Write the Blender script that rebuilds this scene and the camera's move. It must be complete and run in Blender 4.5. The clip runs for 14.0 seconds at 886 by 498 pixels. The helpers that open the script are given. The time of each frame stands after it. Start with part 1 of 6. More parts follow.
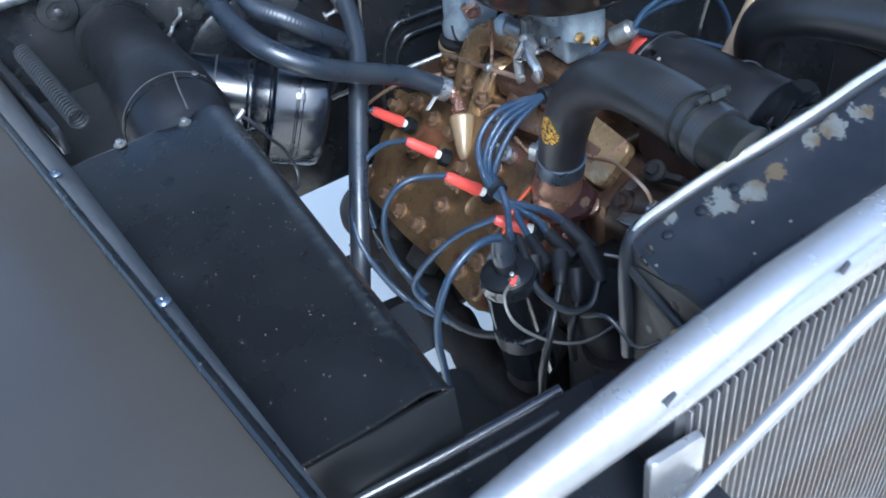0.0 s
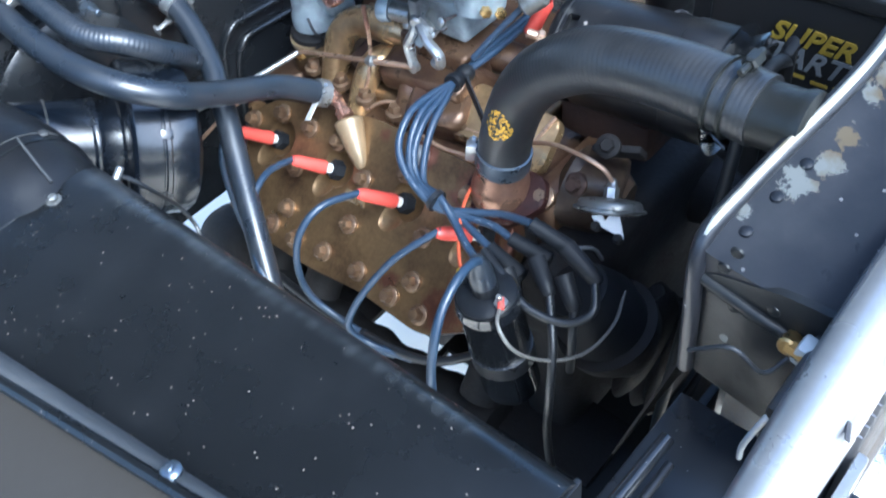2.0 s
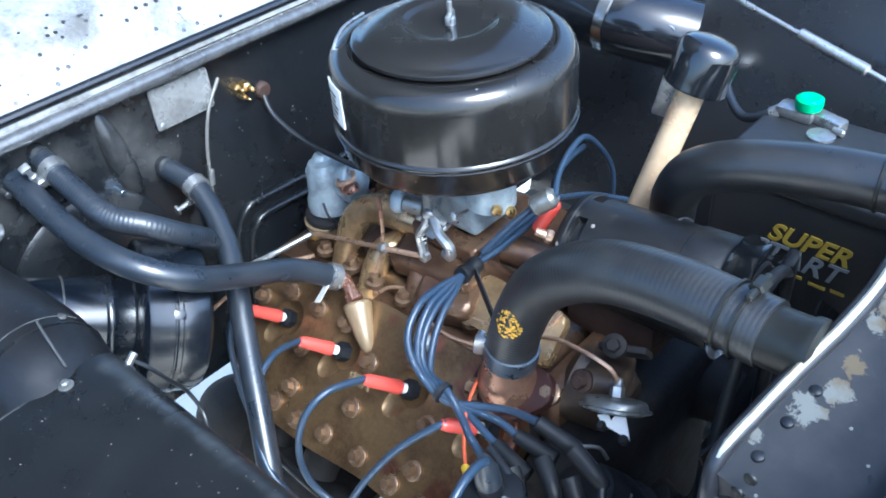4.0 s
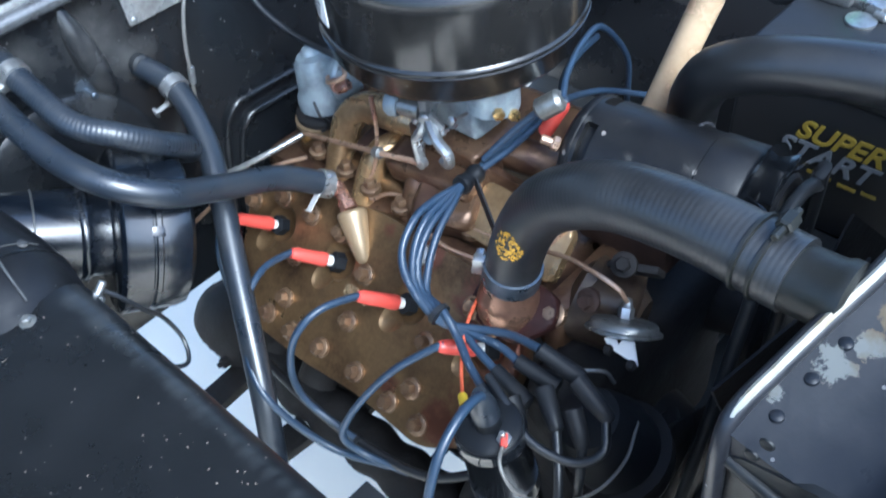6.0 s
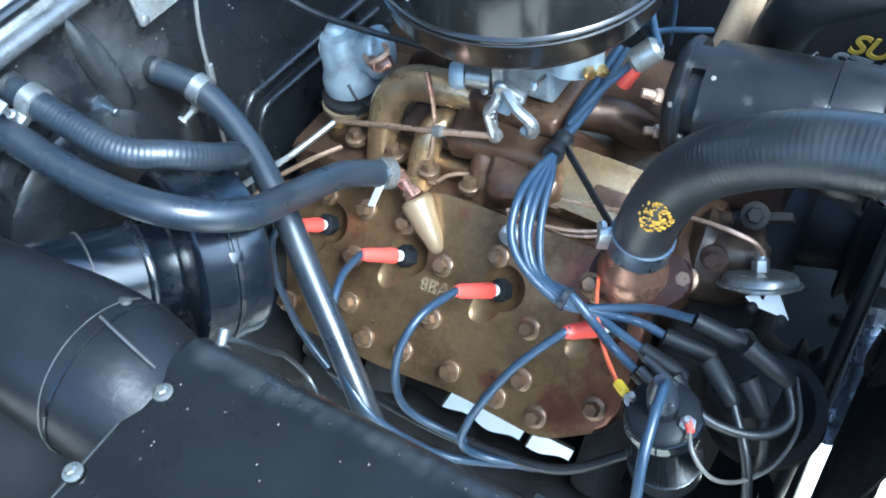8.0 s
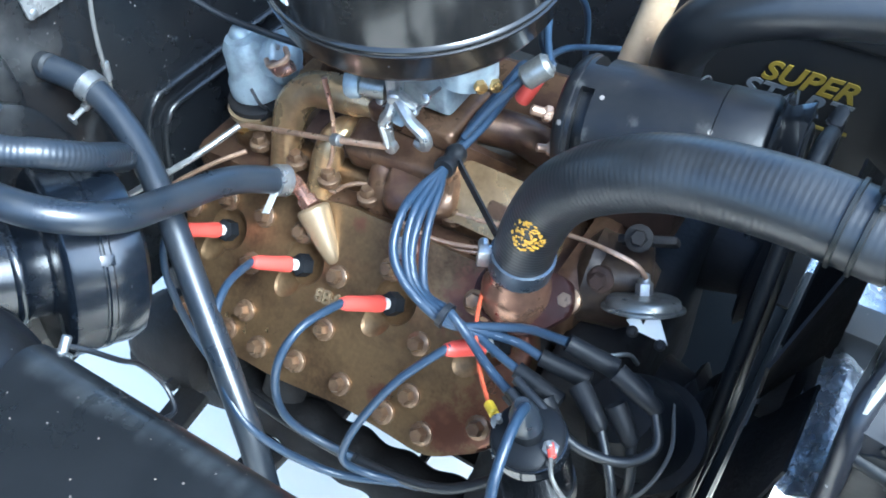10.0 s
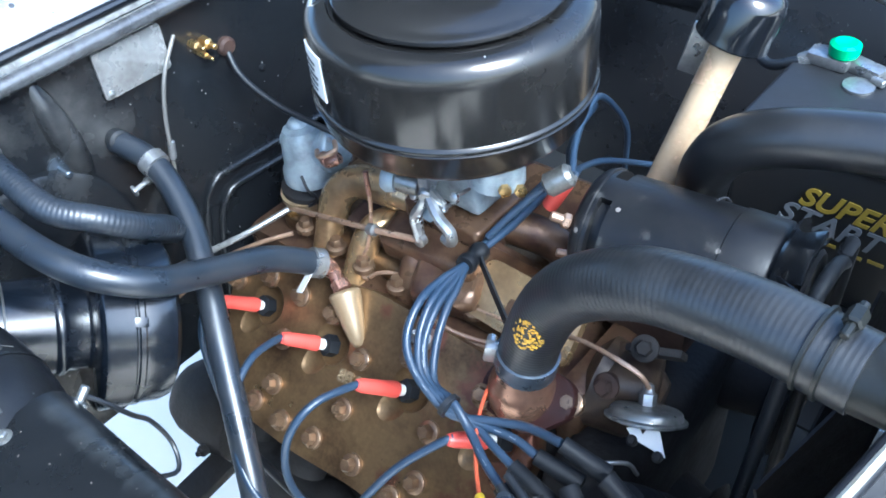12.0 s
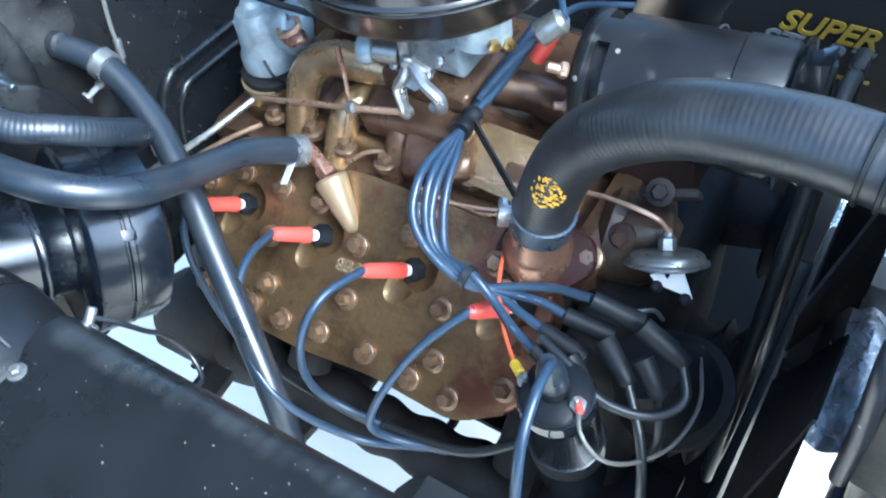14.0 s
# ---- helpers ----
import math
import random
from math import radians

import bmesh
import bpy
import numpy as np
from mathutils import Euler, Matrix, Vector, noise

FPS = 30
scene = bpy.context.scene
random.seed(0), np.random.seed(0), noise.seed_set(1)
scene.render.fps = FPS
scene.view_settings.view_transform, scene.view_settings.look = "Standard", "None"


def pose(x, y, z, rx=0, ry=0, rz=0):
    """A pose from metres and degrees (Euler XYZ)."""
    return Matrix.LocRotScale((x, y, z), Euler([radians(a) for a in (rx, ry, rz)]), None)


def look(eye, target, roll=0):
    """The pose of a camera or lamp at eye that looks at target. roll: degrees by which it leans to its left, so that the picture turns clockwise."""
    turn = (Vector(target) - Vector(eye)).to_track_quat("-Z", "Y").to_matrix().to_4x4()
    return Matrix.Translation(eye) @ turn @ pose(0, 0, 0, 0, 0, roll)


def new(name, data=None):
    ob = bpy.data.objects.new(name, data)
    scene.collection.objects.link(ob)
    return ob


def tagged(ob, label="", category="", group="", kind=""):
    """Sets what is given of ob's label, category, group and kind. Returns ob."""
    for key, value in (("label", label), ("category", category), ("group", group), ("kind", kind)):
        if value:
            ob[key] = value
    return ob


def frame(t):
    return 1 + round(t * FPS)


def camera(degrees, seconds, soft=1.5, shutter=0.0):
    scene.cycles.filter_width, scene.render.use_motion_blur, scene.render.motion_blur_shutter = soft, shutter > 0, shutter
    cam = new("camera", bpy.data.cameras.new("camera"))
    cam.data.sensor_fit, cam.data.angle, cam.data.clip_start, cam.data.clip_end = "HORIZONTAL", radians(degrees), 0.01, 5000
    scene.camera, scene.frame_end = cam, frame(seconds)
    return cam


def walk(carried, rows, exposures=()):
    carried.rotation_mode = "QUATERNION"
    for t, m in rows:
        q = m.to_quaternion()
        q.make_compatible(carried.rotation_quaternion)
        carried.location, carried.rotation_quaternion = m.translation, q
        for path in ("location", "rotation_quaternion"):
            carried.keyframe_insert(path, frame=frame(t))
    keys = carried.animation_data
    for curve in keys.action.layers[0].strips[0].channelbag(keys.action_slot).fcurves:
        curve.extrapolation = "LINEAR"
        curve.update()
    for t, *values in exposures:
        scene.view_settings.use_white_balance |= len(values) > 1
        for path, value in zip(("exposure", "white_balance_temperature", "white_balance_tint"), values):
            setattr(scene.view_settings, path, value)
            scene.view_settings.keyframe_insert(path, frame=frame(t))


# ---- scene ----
cam = camera(53.7, 14.0, soft=1.8, shutter=0.4)
PATH = [
    (0, (0.838, -0.535, 1.575), (-0.507, 0.027, 0.205), -10.4),
    (0.5, (0.765, -0.537, 1.57), (-0.53, 0.062, 0.169), -11.3),
    (1, (0.713, -0.537, 1.563), (-0.489, 0.133, 0.111), -11.9),
    (1.5, (0.661, -0.576, 1.566), (-0.421, 0.209, 0.079), -11.5),
    (2, (0.623, -0.589, 1.543), (-0.371, 0.315, 0.062), -8.7),
    (2.5, (0.613, -0.582, 1.569), (-0.419, 0.468, 0.215), -6.8),
    (3, (0.606, -0.578, 1.577), (-0.48, 0.552, 0.335), -5.5),
    (3.2, (0.605, -0.582, 1.579), (-0.505, 0.555, 0.364), -5.1),
    (5.3, (0.602, -0.587, 1.557), (-0.514, 0.446, 0.258), -6.5),
    (5.5, (0.59, -0.562, 1.548), (-0.499, 0.458, 0.216), -6.5),
    (6, (0.565, -0.515, 1.562), (-0.471, 0.411, 0.124), -7.1),
    (6.5, (0.557, -0.502, 1.546), (-0.4, 0.291, -0.021), -8.4),
    (7, (0.518, -0.523, 1.551), (-0.373, 0.297, -0.041), -9.4),
    (7.5, (0.426, -0.57, 1.555), (-0.435, 0.344, -0.002), -10.2),
    (8, (0.372, -0.573, 1.546), (-0.444, 0.422, 0.015), -9.3),
    (8.5, (0.364, -0.565, 1.539), (-0.398, 0.479, 0.013), -7.8),
    (9, (0.374, -0.55, 1.535), (-0.36, 0.512, 0.007), -7.3),
    (9.2, (0.383, -0.542, 1.531), (-0.35, 0.518, 0.002), -6.9),
    (11.3, (0.496, -0.506, 1.538), (-0.438, 0.513, 0.092), -4.8),
    (11.5, (0.497, -0.509, 1.548), (-0.469, 0.529, 0.138), -4.9),
    (12, (0.495, -0.504, 1.55), (-0.521, 0.553, 0.19), -5.2),
    (12.5, (0.489, -0.509, 1.54), (-0.51, 0.528, 0.152), -6.4),
    (13, (0.466, -0.518, 1.538), (-0.48, 0.525, 0.117), -8.3),
    (13.5, (0.432, -0.525, 1.53), (-0.437, 0.499, 0.048), -10.1),
    (14, (0.436, -0.526, 1.52), (-0.363, 0.451, -0.032), -9.3),
]
walk(cam, [(t, look(eye, target, roll)) for t, eye, target, roll in PATH], exposures=[(0.0, 1.45, 4950, 4), (0.5, 1.40, 4950, 4), (1.0, 1.84, 4950, 4), (1.5, 2.02, 5000, 2), (3.0, 1.96, 5050, 2), (5.5, 1.82, 5030, 2), (6.0, 1.68, 5030, 2), (6.5, 1.98, 4930, 0), (7.0, 2.10, 4830, -4), (7.5, 2.24, 4780, -5), (9.2, 2.25, 4830, -4), (11.5, 2.08, 5030, 1), (12.5, 2.04, 5000, 1), (14.0, 2.22, 4880, -2)])

# ---- world and light ----
SUN_EL, SUN_AZ = 48.0, 104.0
world = bpy.data.worlds.new("sky")
scene.world = world
world.use_nodes = True
wn = world.node_tree
sky = wn.nodes.new("ShaderNodeTexSky")
sky.sky_type, sky.sun_disc = "NISHITA", False
sky.sun_elevation, sky.sun_rotation = radians(SUN_EL), radians(SUN_AZ)
sky.dust_density, sky.ozone_density = 4.0, 2.0
wn.links.new(sky.outputs[0], wn.nodes["Background"].inputs[0])
wn.nodes["Background"].inputs[1].default_value = 0.15
sun = new("sun", bpy.data.lights.new("sun", "SUN"))
sun.data.energy, sun.data.angle, sun.data.color = 1.7, radians(24), (1.0, 0.97, 0.93)
sun.matrix_world = look((0, 0, 0), (-math.sin(radians(SUN_AZ)) * math.cos(radians(SUN_EL)), -math.cos(radians(SUN_AZ)) * math.cos(radians(SUN_EL)), -math.sin(radians(SUN_EL))))


# ---- materials ----
def material(name, base, rough=0.5, metal=0.0, dirt=None, amount=0.35, scale=14.0, fine=160.0, bump=0.15, speck=None, speck_size=240.0, speck_amount=0.10, coat=0.0, spread=0.12, depth=0.001, spec=0.5):
    """A surface with stains at one scale, grain at another, and, where asked, specks of a second colour."""
    m = bpy.data.materials.new(name)
    m.use_nodes = True
    nt = m.node_tree
    n, link = nt.nodes, nt.links.new
    bsdf = n["Principled BSDF"]
    co = n.new("ShaderNodeTexCoord")
    big, small = n.new("ShaderNodeTexNoise"), n.new("ShaderNodeTexNoise")
    big.inputs["Scale"].default_value, big.inputs["Detail"].default_value, big.inputs["Roughness"].default_value = scale, 7, 0.62
    small.inputs["Scale"].default_value, small.inputs["Detail"].default_value = fine, 4
    for node in (big, small):
        link(co.outputs["Object"], node.inputs["Vector"])
    ramp = n.new("ShaderNodeMapRange")
    ramp.inputs["From Min"].default_value, ramp.inputs["From Max"].default_value = 0.46, 0.68
    link(big.outputs["Fac"], ramp.inputs["Value"])
    grain = n.new("ShaderNodeMath")
    grain.operation = "MULTIPLY_ADD"
    link(small.outputs["Fac"], grain.inputs[0])
    grain.inputs[1].default_value = 0.7
    link(ramp.outputs["Result"], grain.inputs[2])
    weight = n.new("ShaderNodeMath")
    weight.operation, weight.use_clamp = "MULTIPLY", True
    link(grain.outputs[0], weight.inputs[0])
    weight.inputs[1].default_value = amount
    mix = n.new("ShaderNodeMix")
    mix.data_type = "RGBA"
    mix.inputs["A"].default_value = (*base, 1)
    mix.inputs["B"].default_value = (*(dirt or [c * 0.45 for c in base]), 1)
    link(weight.outputs[0], mix.inputs["Factor"])
    colour = mix.outputs["Result"]
    if speck:
        cell = n.new("ShaderNodeTexVoronoi")
        cell.inputs["Scale"].default_value, cell.inputs["Randomness"].default_value = speck_size, 1.0
        link(co.outputs["Object"], cell.inputs["Vector"])
        near = n.new("ShaderNodeMath")
        near.operation = "LESS_THAN"
        link(cell.outputs["Distance"], near.inputs[0])
        near.inputs[1].default_value = speck_amount
        sep = n.new("ShaderNodeSeparateColor")
        link(cell.outputs["Color"], sep.inputs[0])
        some = n.new("ShaderNodeMath")
        some.operation = "GREATER_THAN"
        link(sep.outputs[0], some.inputs[0])
        some.inputs[1].default_value = 0.9
        both = n.new("ShaderNodeMath")
        both.operation = "MULTIPLY"
        link(near.outputs[0], both.inputs[0])
        link(some.outputs[0], both.inputs[1])
        over = n.new("ShaderNodeMix")
        over.data_type = "RGBA"
        link(both.outputs[0], over.inputs["Factor"])
        link(colour, over.inputs["A"])
        over.inputs["B"].default_value = (*speck, 1)
        colour = over.outputs["Result"]
    link(colour, bsdf.inputs["Base Color"])
    gloss = n.new("ShaderNodeMapRange")
    gloss.inputs["To Min"].default_value, gloss.inputs["To Max"].default_value = max(0.02, rough - spread), min(1.0, rough + spread)
    link(big.outputs["Fac"], gloss.inputs["Value"])
    gloss.inputs["From Min"].default_value, gloss.inputs["From Max"].default_value = 0.3, 0.7
    link(gloss.outputs["Result"], bsdf.inputs["Roughness"])
    bsdf.inputs["Metallic"].default_value = metal
    bsdf.inputs["Specular IOR Level"].default_value = spec
    bsdf.inputs["Coat Weight"].default_value = coat
    bsdf.inputs["Coat Roughness"].default_value = 0.12
    if bump:
        height = n.new("ShaderNodeBump")
        height.inputs["Strength"].default_value, height.inputs["Distance"].default_value = bump, depth
        total = n.new("ShaderNodeMath")
        total.operation = "ADD"
        link(small.outputs["Fac"], total.inputs[0])
        link(big.outputs["Fac"], total.inputs[1])
        link(total.outputs[0], height.inputs["Height"])
        link(height.outputs["Normal"], bsdf.inputs["Normal"])
    return m


DUST = (0.30, 0.29, 0.27)
BLACK = material("black paint", (0.012, 0.013, 0.0155), 0.30, amount=0.25, dirt=(0.012, 0.012, 0.012), bump=0.05, speck=DUST, coat=0.2, spec=0.5)
GLOSS = material("glossy black paint", (0.006, 0.007, 0.009), 0.17, amount=0.15, dirt=(0.015, 0.015, 0.016), bump=0.03, coat=0.5, spec=0.6, speck=DUST, speck_size=180, speck_amount=0.05)
DRUM = material("blue-black drum enamel", (0.003, 0.0048, 0.0085), 0.24, amount=0.25, dirt=(0.008, 0.009, 0.011), bump=0.03, spec=0.9, scale=12, speck=DUST, speck_size=70, speck_amount=0.05)
FLANGE = material("dusty grey flange paint", (0.070, 0.072, 0.075), 0.5, spec=0.4, amount=0.6, dirt=(0.13, 0.128, 0.122), bump=0.15, scale=18)
FENDER = material("fender paint", (0.036, 0.032, 0.027), 0.46, spec=0.2, amount=0.3, dirt=(0.055, 0.050, 0.042), bump=0.02, coat=0.2, scale=4)
DUCT = material("dusty black duct paint", (0.0050, 0.0058, 0.0068), 0.30, amount=0.5, dirt=(0.0105, 0.0108, 0.0112), bump=0.07, speck=(0.18, 0.15, 0.125), speck_size=250, speck_amount=0.18, coat=0.0, scale=9, spec=0.5)
ELBOW = material("dusty dented pipe paint", (0.006, 0.0065, 0.0078), 0.38, spec=0.30, amount=0.45, dirt=(0.015, 0.015, 0.0155), bump=0.14, scale=7, speck=(0.10, 0.10, 0.095), speck_size=160, speck_amount=0.10, depth=0.003)
WALL = material("dusty firewall paint with sheen", (0.0080, 0.0092, 0.0112), 0.24, coat=0.0, spec=0.5, amount=0.40, dirt=(0.014, 0.0145, 0.015), bump=0.18, scale=7, speck=(0.22, 0.21, 0.20), speck_size=80, speck_amount=0.08, spread=0.14, depth=0.003, fine=60)
BAY = material("dull black bay paint", (0.020, 0.022, 0.0245), 0.48, coat=0.0, spec=0.25, amount=0.4, dirt=(0.026, 0.025, 0.024), bump=0.15, speck=(0.12, 0.11, 0.10), speck_size=90, speck_amount=0.08)
# Flaking black paint; its pale base stands for the sky it mirrors.
COWL = material("flaking cowl paint with sky glare", (0.33, 0.33, 0.32), 0.20, spec=1.0, amount=0.75, dirt=(0.10, 0.098, 0.092), bump=0.25, scale=20, speck=(0.015, 0.015, 0.015), speck_size=130, speck_amount=0.34, coat=0.8, depth=0.002)
BRONZE = material("bronze engine paint", (0.30, 0.196, 0.098), 0.37, 0.78, dirt=(0.080, 0.047, 0.026), amount=0.75, scale=13, bump=0.10, depth=0.0012, fine=260)
# Rust-stained bronze, its base darkened to carry the valley's shade as well.
BROWN = material("rust-stained bronze paint with shade", (0.135, 0.082, 0.046), 0.34, 0.5, dirt=(0.070, 0.036, 0.024), amount=0.9, scale=30, bump=0.4, depth=0.0015)
GOLD = material("gold bronze paint", (0.50, 0.345, 0.175), 0.28, 0.70, dirt=(0.12, 0.068, 0.04), amount=0.55, scale=18, bump=0.2)
BOLT = material("bronzed bolt", (0.22, 0.145, 0.085), 0.34, 0.6, dirt=(0.10, 0.058, 0.038), amount=0.7, scale=50)
IRON = material("sooty cast iron", (0.012, 0.012, 0.0127), 0.75, 0.0, spec=0.25, dirt=(0.014, 0.011, 0.010), amount=0.6, scale=18, bump=0.5, depth=0.002)
RUSTY = material("rusty iron", (0.05, 0.024, 0.015), 0.7, 0.1, dirt=(0.02, 0.011, 0.008), amount=0.6, scale=25, bump=0.5, depth=0.002)
RUBBER = material("dusty black rubber hose", (0.012, 0.0125, 0.0135), 0.38, amount=0.4, dirt=(0.030, 0.0295, 0.029), bump=0.06, scale=20, spec=0.65)
SLICK = material("smooth heater hose rubber", (0.012, 0.017, 0.025), 0.33, amount=0.35, dirt=(0.032, 0.033, 0.035), bump=0.06, scale=24, spec=0.65)
WIRE = material("blue-grey ignition lead", (0.020, 0.036, 0.064), 0.38, amount=0.3, dirt=(0.025, 0.036, 0.055), bump=0.05)
CORD = material("black cable sheath", (0.010, 0.011, 0.013), 0.4, amount=0.2, bump=0.05)
BOOT = material("black rubber boot", (0.006, 0.007, 0.009), 0.48, spec=0.2, amount=0.3, dirt=(0.025, 0.025, 0.026))
REDBOOT = material("red silicone boot", (0.58, 0.075, 0.055), 0.40, amount=0.25, dirt=(0.4, 0.03, 0.02), bump=0.05)
ORANGE = material("orange-red wire", (0.46, 0.085, 0.035), 0.4, amount=0.3)
YELLOW = material("yellow crimp terminal", (0.75, 0.52, 0.03), 0.4, amount=0.15)
WHITEW = material("grey wire sheath", (0.11, 0.105, 0.095), 0.45, amount=0.4, dirt=(0.05, 0.045, 0.04))
STEEL = material("zinc-plated steel", (0.46, 0.47, 0.47), 0.34, 0.85, amount=0.5, dirt=(0.18, 0.175, 0.165), scale=70)
CHROME = material("polished steel", (0.7, 0.7, 0.7), 0.14, 1.0, amount=0.2, dirt=(0.4, 0.4, 0.4), scale=40)
ZINC = material("blue-grey die-cast zinc", (0.36, 0.42, 0.45), 0.38, 0.3, amount=0.5, dirt=(0.13, 0.15, 0.155), scale=46, bump=0.2)
BRASS = material("brass", (0.66, 0.45, 0.18), 0.3, 0.95, amount=0.4, dirt=(0.35, 0.2, 0.08), scale=60)
COPPER = material("dull copper line", (0.55, 0.37, 0.25), 0.34, 0.7, amount=0.4, dirt=(0.2, 0.12, 0.08), scale=60)
PINK = material("copper-red nipple", (0.42, 0.24, 0.18), 0.30, 0.8, amount=0.4, scale=60)
TUBE = material("tarnished gold filler tube", (0.80, 0.60, 0.37), 0.24, 0.2, amount=0.4, dirt=(0.36, 0.17, 0.08), scale=24, bump=0.2)
CANBLACK = material("air cleaner enamel", (0.0085, 0.0082, 0.0080), 0.23, amount=0.45, dirt=(0.020, 0.0185, 0.017), bump=0.05, coat=0.25, spec=0.5, scale=12, speck=(0.3, 0.3, 0.29), speck_size=70, speck_amount=0.05)
PAPER = material("white printed label", (0.75, 0.74, 0.70), 0.6, amount=0.15, bump=0.02)
INK = material("black print", (0.03, 0.03, 0.035), 0.6, amount=0.1, bump=0.0)
YELLOWINK = material("yellow print", (0.34, 0.255, 0.035), 0.45, amount=0.15, bump=0.0)
GREYINK = material("silver-grey print", (0.19, 0.21, 0.24), 0.45, amount=0.15, bump=0.0)
GOLDINK = material("gold hose print", (0.72, 0.40, 0.03), 0.45, amount=0.5, dirt=(0.06, 0.04, 0.02), scale=180, bump=0.0)
GREEN = material("green battery knob", (0.02, 0.42, 0.16), 0.4, amount=0.2)
BATTERY = material("battery plastic", (0.017, 0.0185, 0.021), 0.42, spec=0.35, amount=0.3, dirt=(0.019, 0.019, 0.019))
FIN = material("radiator fins", (0.30, 0.31, 0.33), 0.40, 0.6, amount=0.6, dirt=(0.16, 0.10, 0.05), scale=9, fine=90)
COREDARK = material("radiator core", (0.060, 0.070, 0.085), 0.36, 0.6, amount=0.7, dirt=(0.08, 0.060, 0.038), scale=10, bump=0.5)
TANK = material("worn black tank paint", (0.009, 0.010, 0.013), 0.36, amount=0.5, dirt=(0.028, 0.028, 0.032), bump=0.25, scale=22, coat=0.1, speck=(0.3, 0.3, 0.3), speck_size=70, speck_amount=0.12)


def wear_and_light(m, spots, colour, warm, scale=75.0, soft=0.12, share=1.0):
    """Patches with ragged edges, at spots (x, y, z, radius), put into a material's colour: wear, stains, sheen or
    shade.
    """
    n, link = m.node_tree.nodes, m.node_tree.links.new
    bsdf = n["Principled BSDF"]
    co, noise = n.new("ShaderNodeTexCoord"), n.new("ShaderNodeTexNoise")
    noise.inputs["Scale"].default_value, noise.inputs["Detail"].default_value, noise.inputs["Roughness"].default_value = scale, 8, 0.72
    link(co.outputs["Object"], noise.inputs["Vector"])
    least = None
    for x, y, z, r in spots:
        d = n.new("ShaderNodeVectorMath")
        d.operation = "DISTANCE"
        link(co.outputs["Object"], d.inputs[0])
        d.inputs[1].default_value = (x, y, z)
        q = n.new("ShaderNodeMath")
        q.operation = "DIVIDE"
        link(d.outputs["Value"], q.inputs[0])
        q.inputs[1].default_value = r
        if least is None:
            least = q.outputs[0]
        else:
            lo = n.new("ShaderNodeMath")
            lo.operation = "MINIMUM"
            link(least, lo.inputs[0])
            link(q.outputs[0], lo.inputs[1])
            least = lo.outputs[0]
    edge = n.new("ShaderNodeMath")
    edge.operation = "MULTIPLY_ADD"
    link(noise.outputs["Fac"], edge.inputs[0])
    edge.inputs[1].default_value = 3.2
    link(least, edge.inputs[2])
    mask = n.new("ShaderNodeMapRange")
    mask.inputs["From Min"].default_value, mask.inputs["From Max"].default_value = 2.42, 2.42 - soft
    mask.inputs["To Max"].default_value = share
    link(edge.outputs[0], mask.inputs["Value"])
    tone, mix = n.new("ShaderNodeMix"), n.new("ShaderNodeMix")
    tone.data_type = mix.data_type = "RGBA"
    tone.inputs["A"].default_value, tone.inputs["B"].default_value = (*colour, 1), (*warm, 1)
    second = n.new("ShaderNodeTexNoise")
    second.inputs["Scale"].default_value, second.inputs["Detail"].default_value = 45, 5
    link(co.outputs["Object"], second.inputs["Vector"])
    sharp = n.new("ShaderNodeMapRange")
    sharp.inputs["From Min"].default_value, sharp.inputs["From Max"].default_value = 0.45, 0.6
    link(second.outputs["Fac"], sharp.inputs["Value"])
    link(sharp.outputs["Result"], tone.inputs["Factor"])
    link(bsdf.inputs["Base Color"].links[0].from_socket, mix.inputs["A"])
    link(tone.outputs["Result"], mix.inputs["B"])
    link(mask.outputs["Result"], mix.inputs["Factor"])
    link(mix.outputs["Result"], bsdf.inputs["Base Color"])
    return m


# Soft pale patches put the upper wall's sheen into colour, along with dust.
wear_and_light(WALL, [(-0.275, -0.215, 1.09, 0.06), (-0.275, -0.30, 1.10, 0.07), (-0.275, -0.38, 1.08, 0.06), (-0.275, -0.15, 1.12, 0.05), (-0.275, -0.46, 1.10, 0.06), (-0.275, -0.24, 1.03, 0.04), (-0.275, -0.19, 1.05, 0.04), (-0.275, -0.53, 1.11, 0.05)], (0.115, 0.113, 0.107), (0.085, 0.083, 0.079), scale=9, soft=2.4, share=0.95)
# Pale spots paint the highlight of the duct's rolled edge into its colour.
wear_and_light(DUCT, [(0.04 + 0.012 * k, -0.419, 1.088 + 0.00074 * k, 0.013 - 0.0001 * k) for k in range(34)], (0.040, 0.042, 0.042), (0.026, 0.028, 0.029), scale=20, soft=1.0, share=0.8)
PUMPCAST = material("oily brown casting", (0.065, 0.044, 0.027), 0.42, 0.15, dirt=(0.024, 0.015, 0.011), amount=0.8, scale=26, bump=0.4)
RUSTRED = material("rust-red stained paint", (0.034, 0.011, 0.009), 0.5, 0.0, spec=0.2, dirt=(0.018, 0.008, 0.007), amount=0.7, scale=30, bump=0.25)
wear_and_light(BRONZE, [(0.165, -0.115, 0.885, 0.045), (0.205, -0.135, 0.865, 0.050), (0.222, -0.160, 0.85, 0.055), (0.215, -0.185, 0.82, 0.055), (0.15, -0.125, 0.885, 0.03), (0.185, -0.205, 0.80, 0.040), (0.085, -0.105, 0.905, 0.020), (0.14, -0.15, 0.87, 0.018), (0.02, -0.10, 0.895, 0.014), (0.10, -0.21, 0.80, 0.020)], (0.15, 0.062, 0.042), (0.22, 0.10, 0.06), scale=28, soft=0.45, share=0.95)
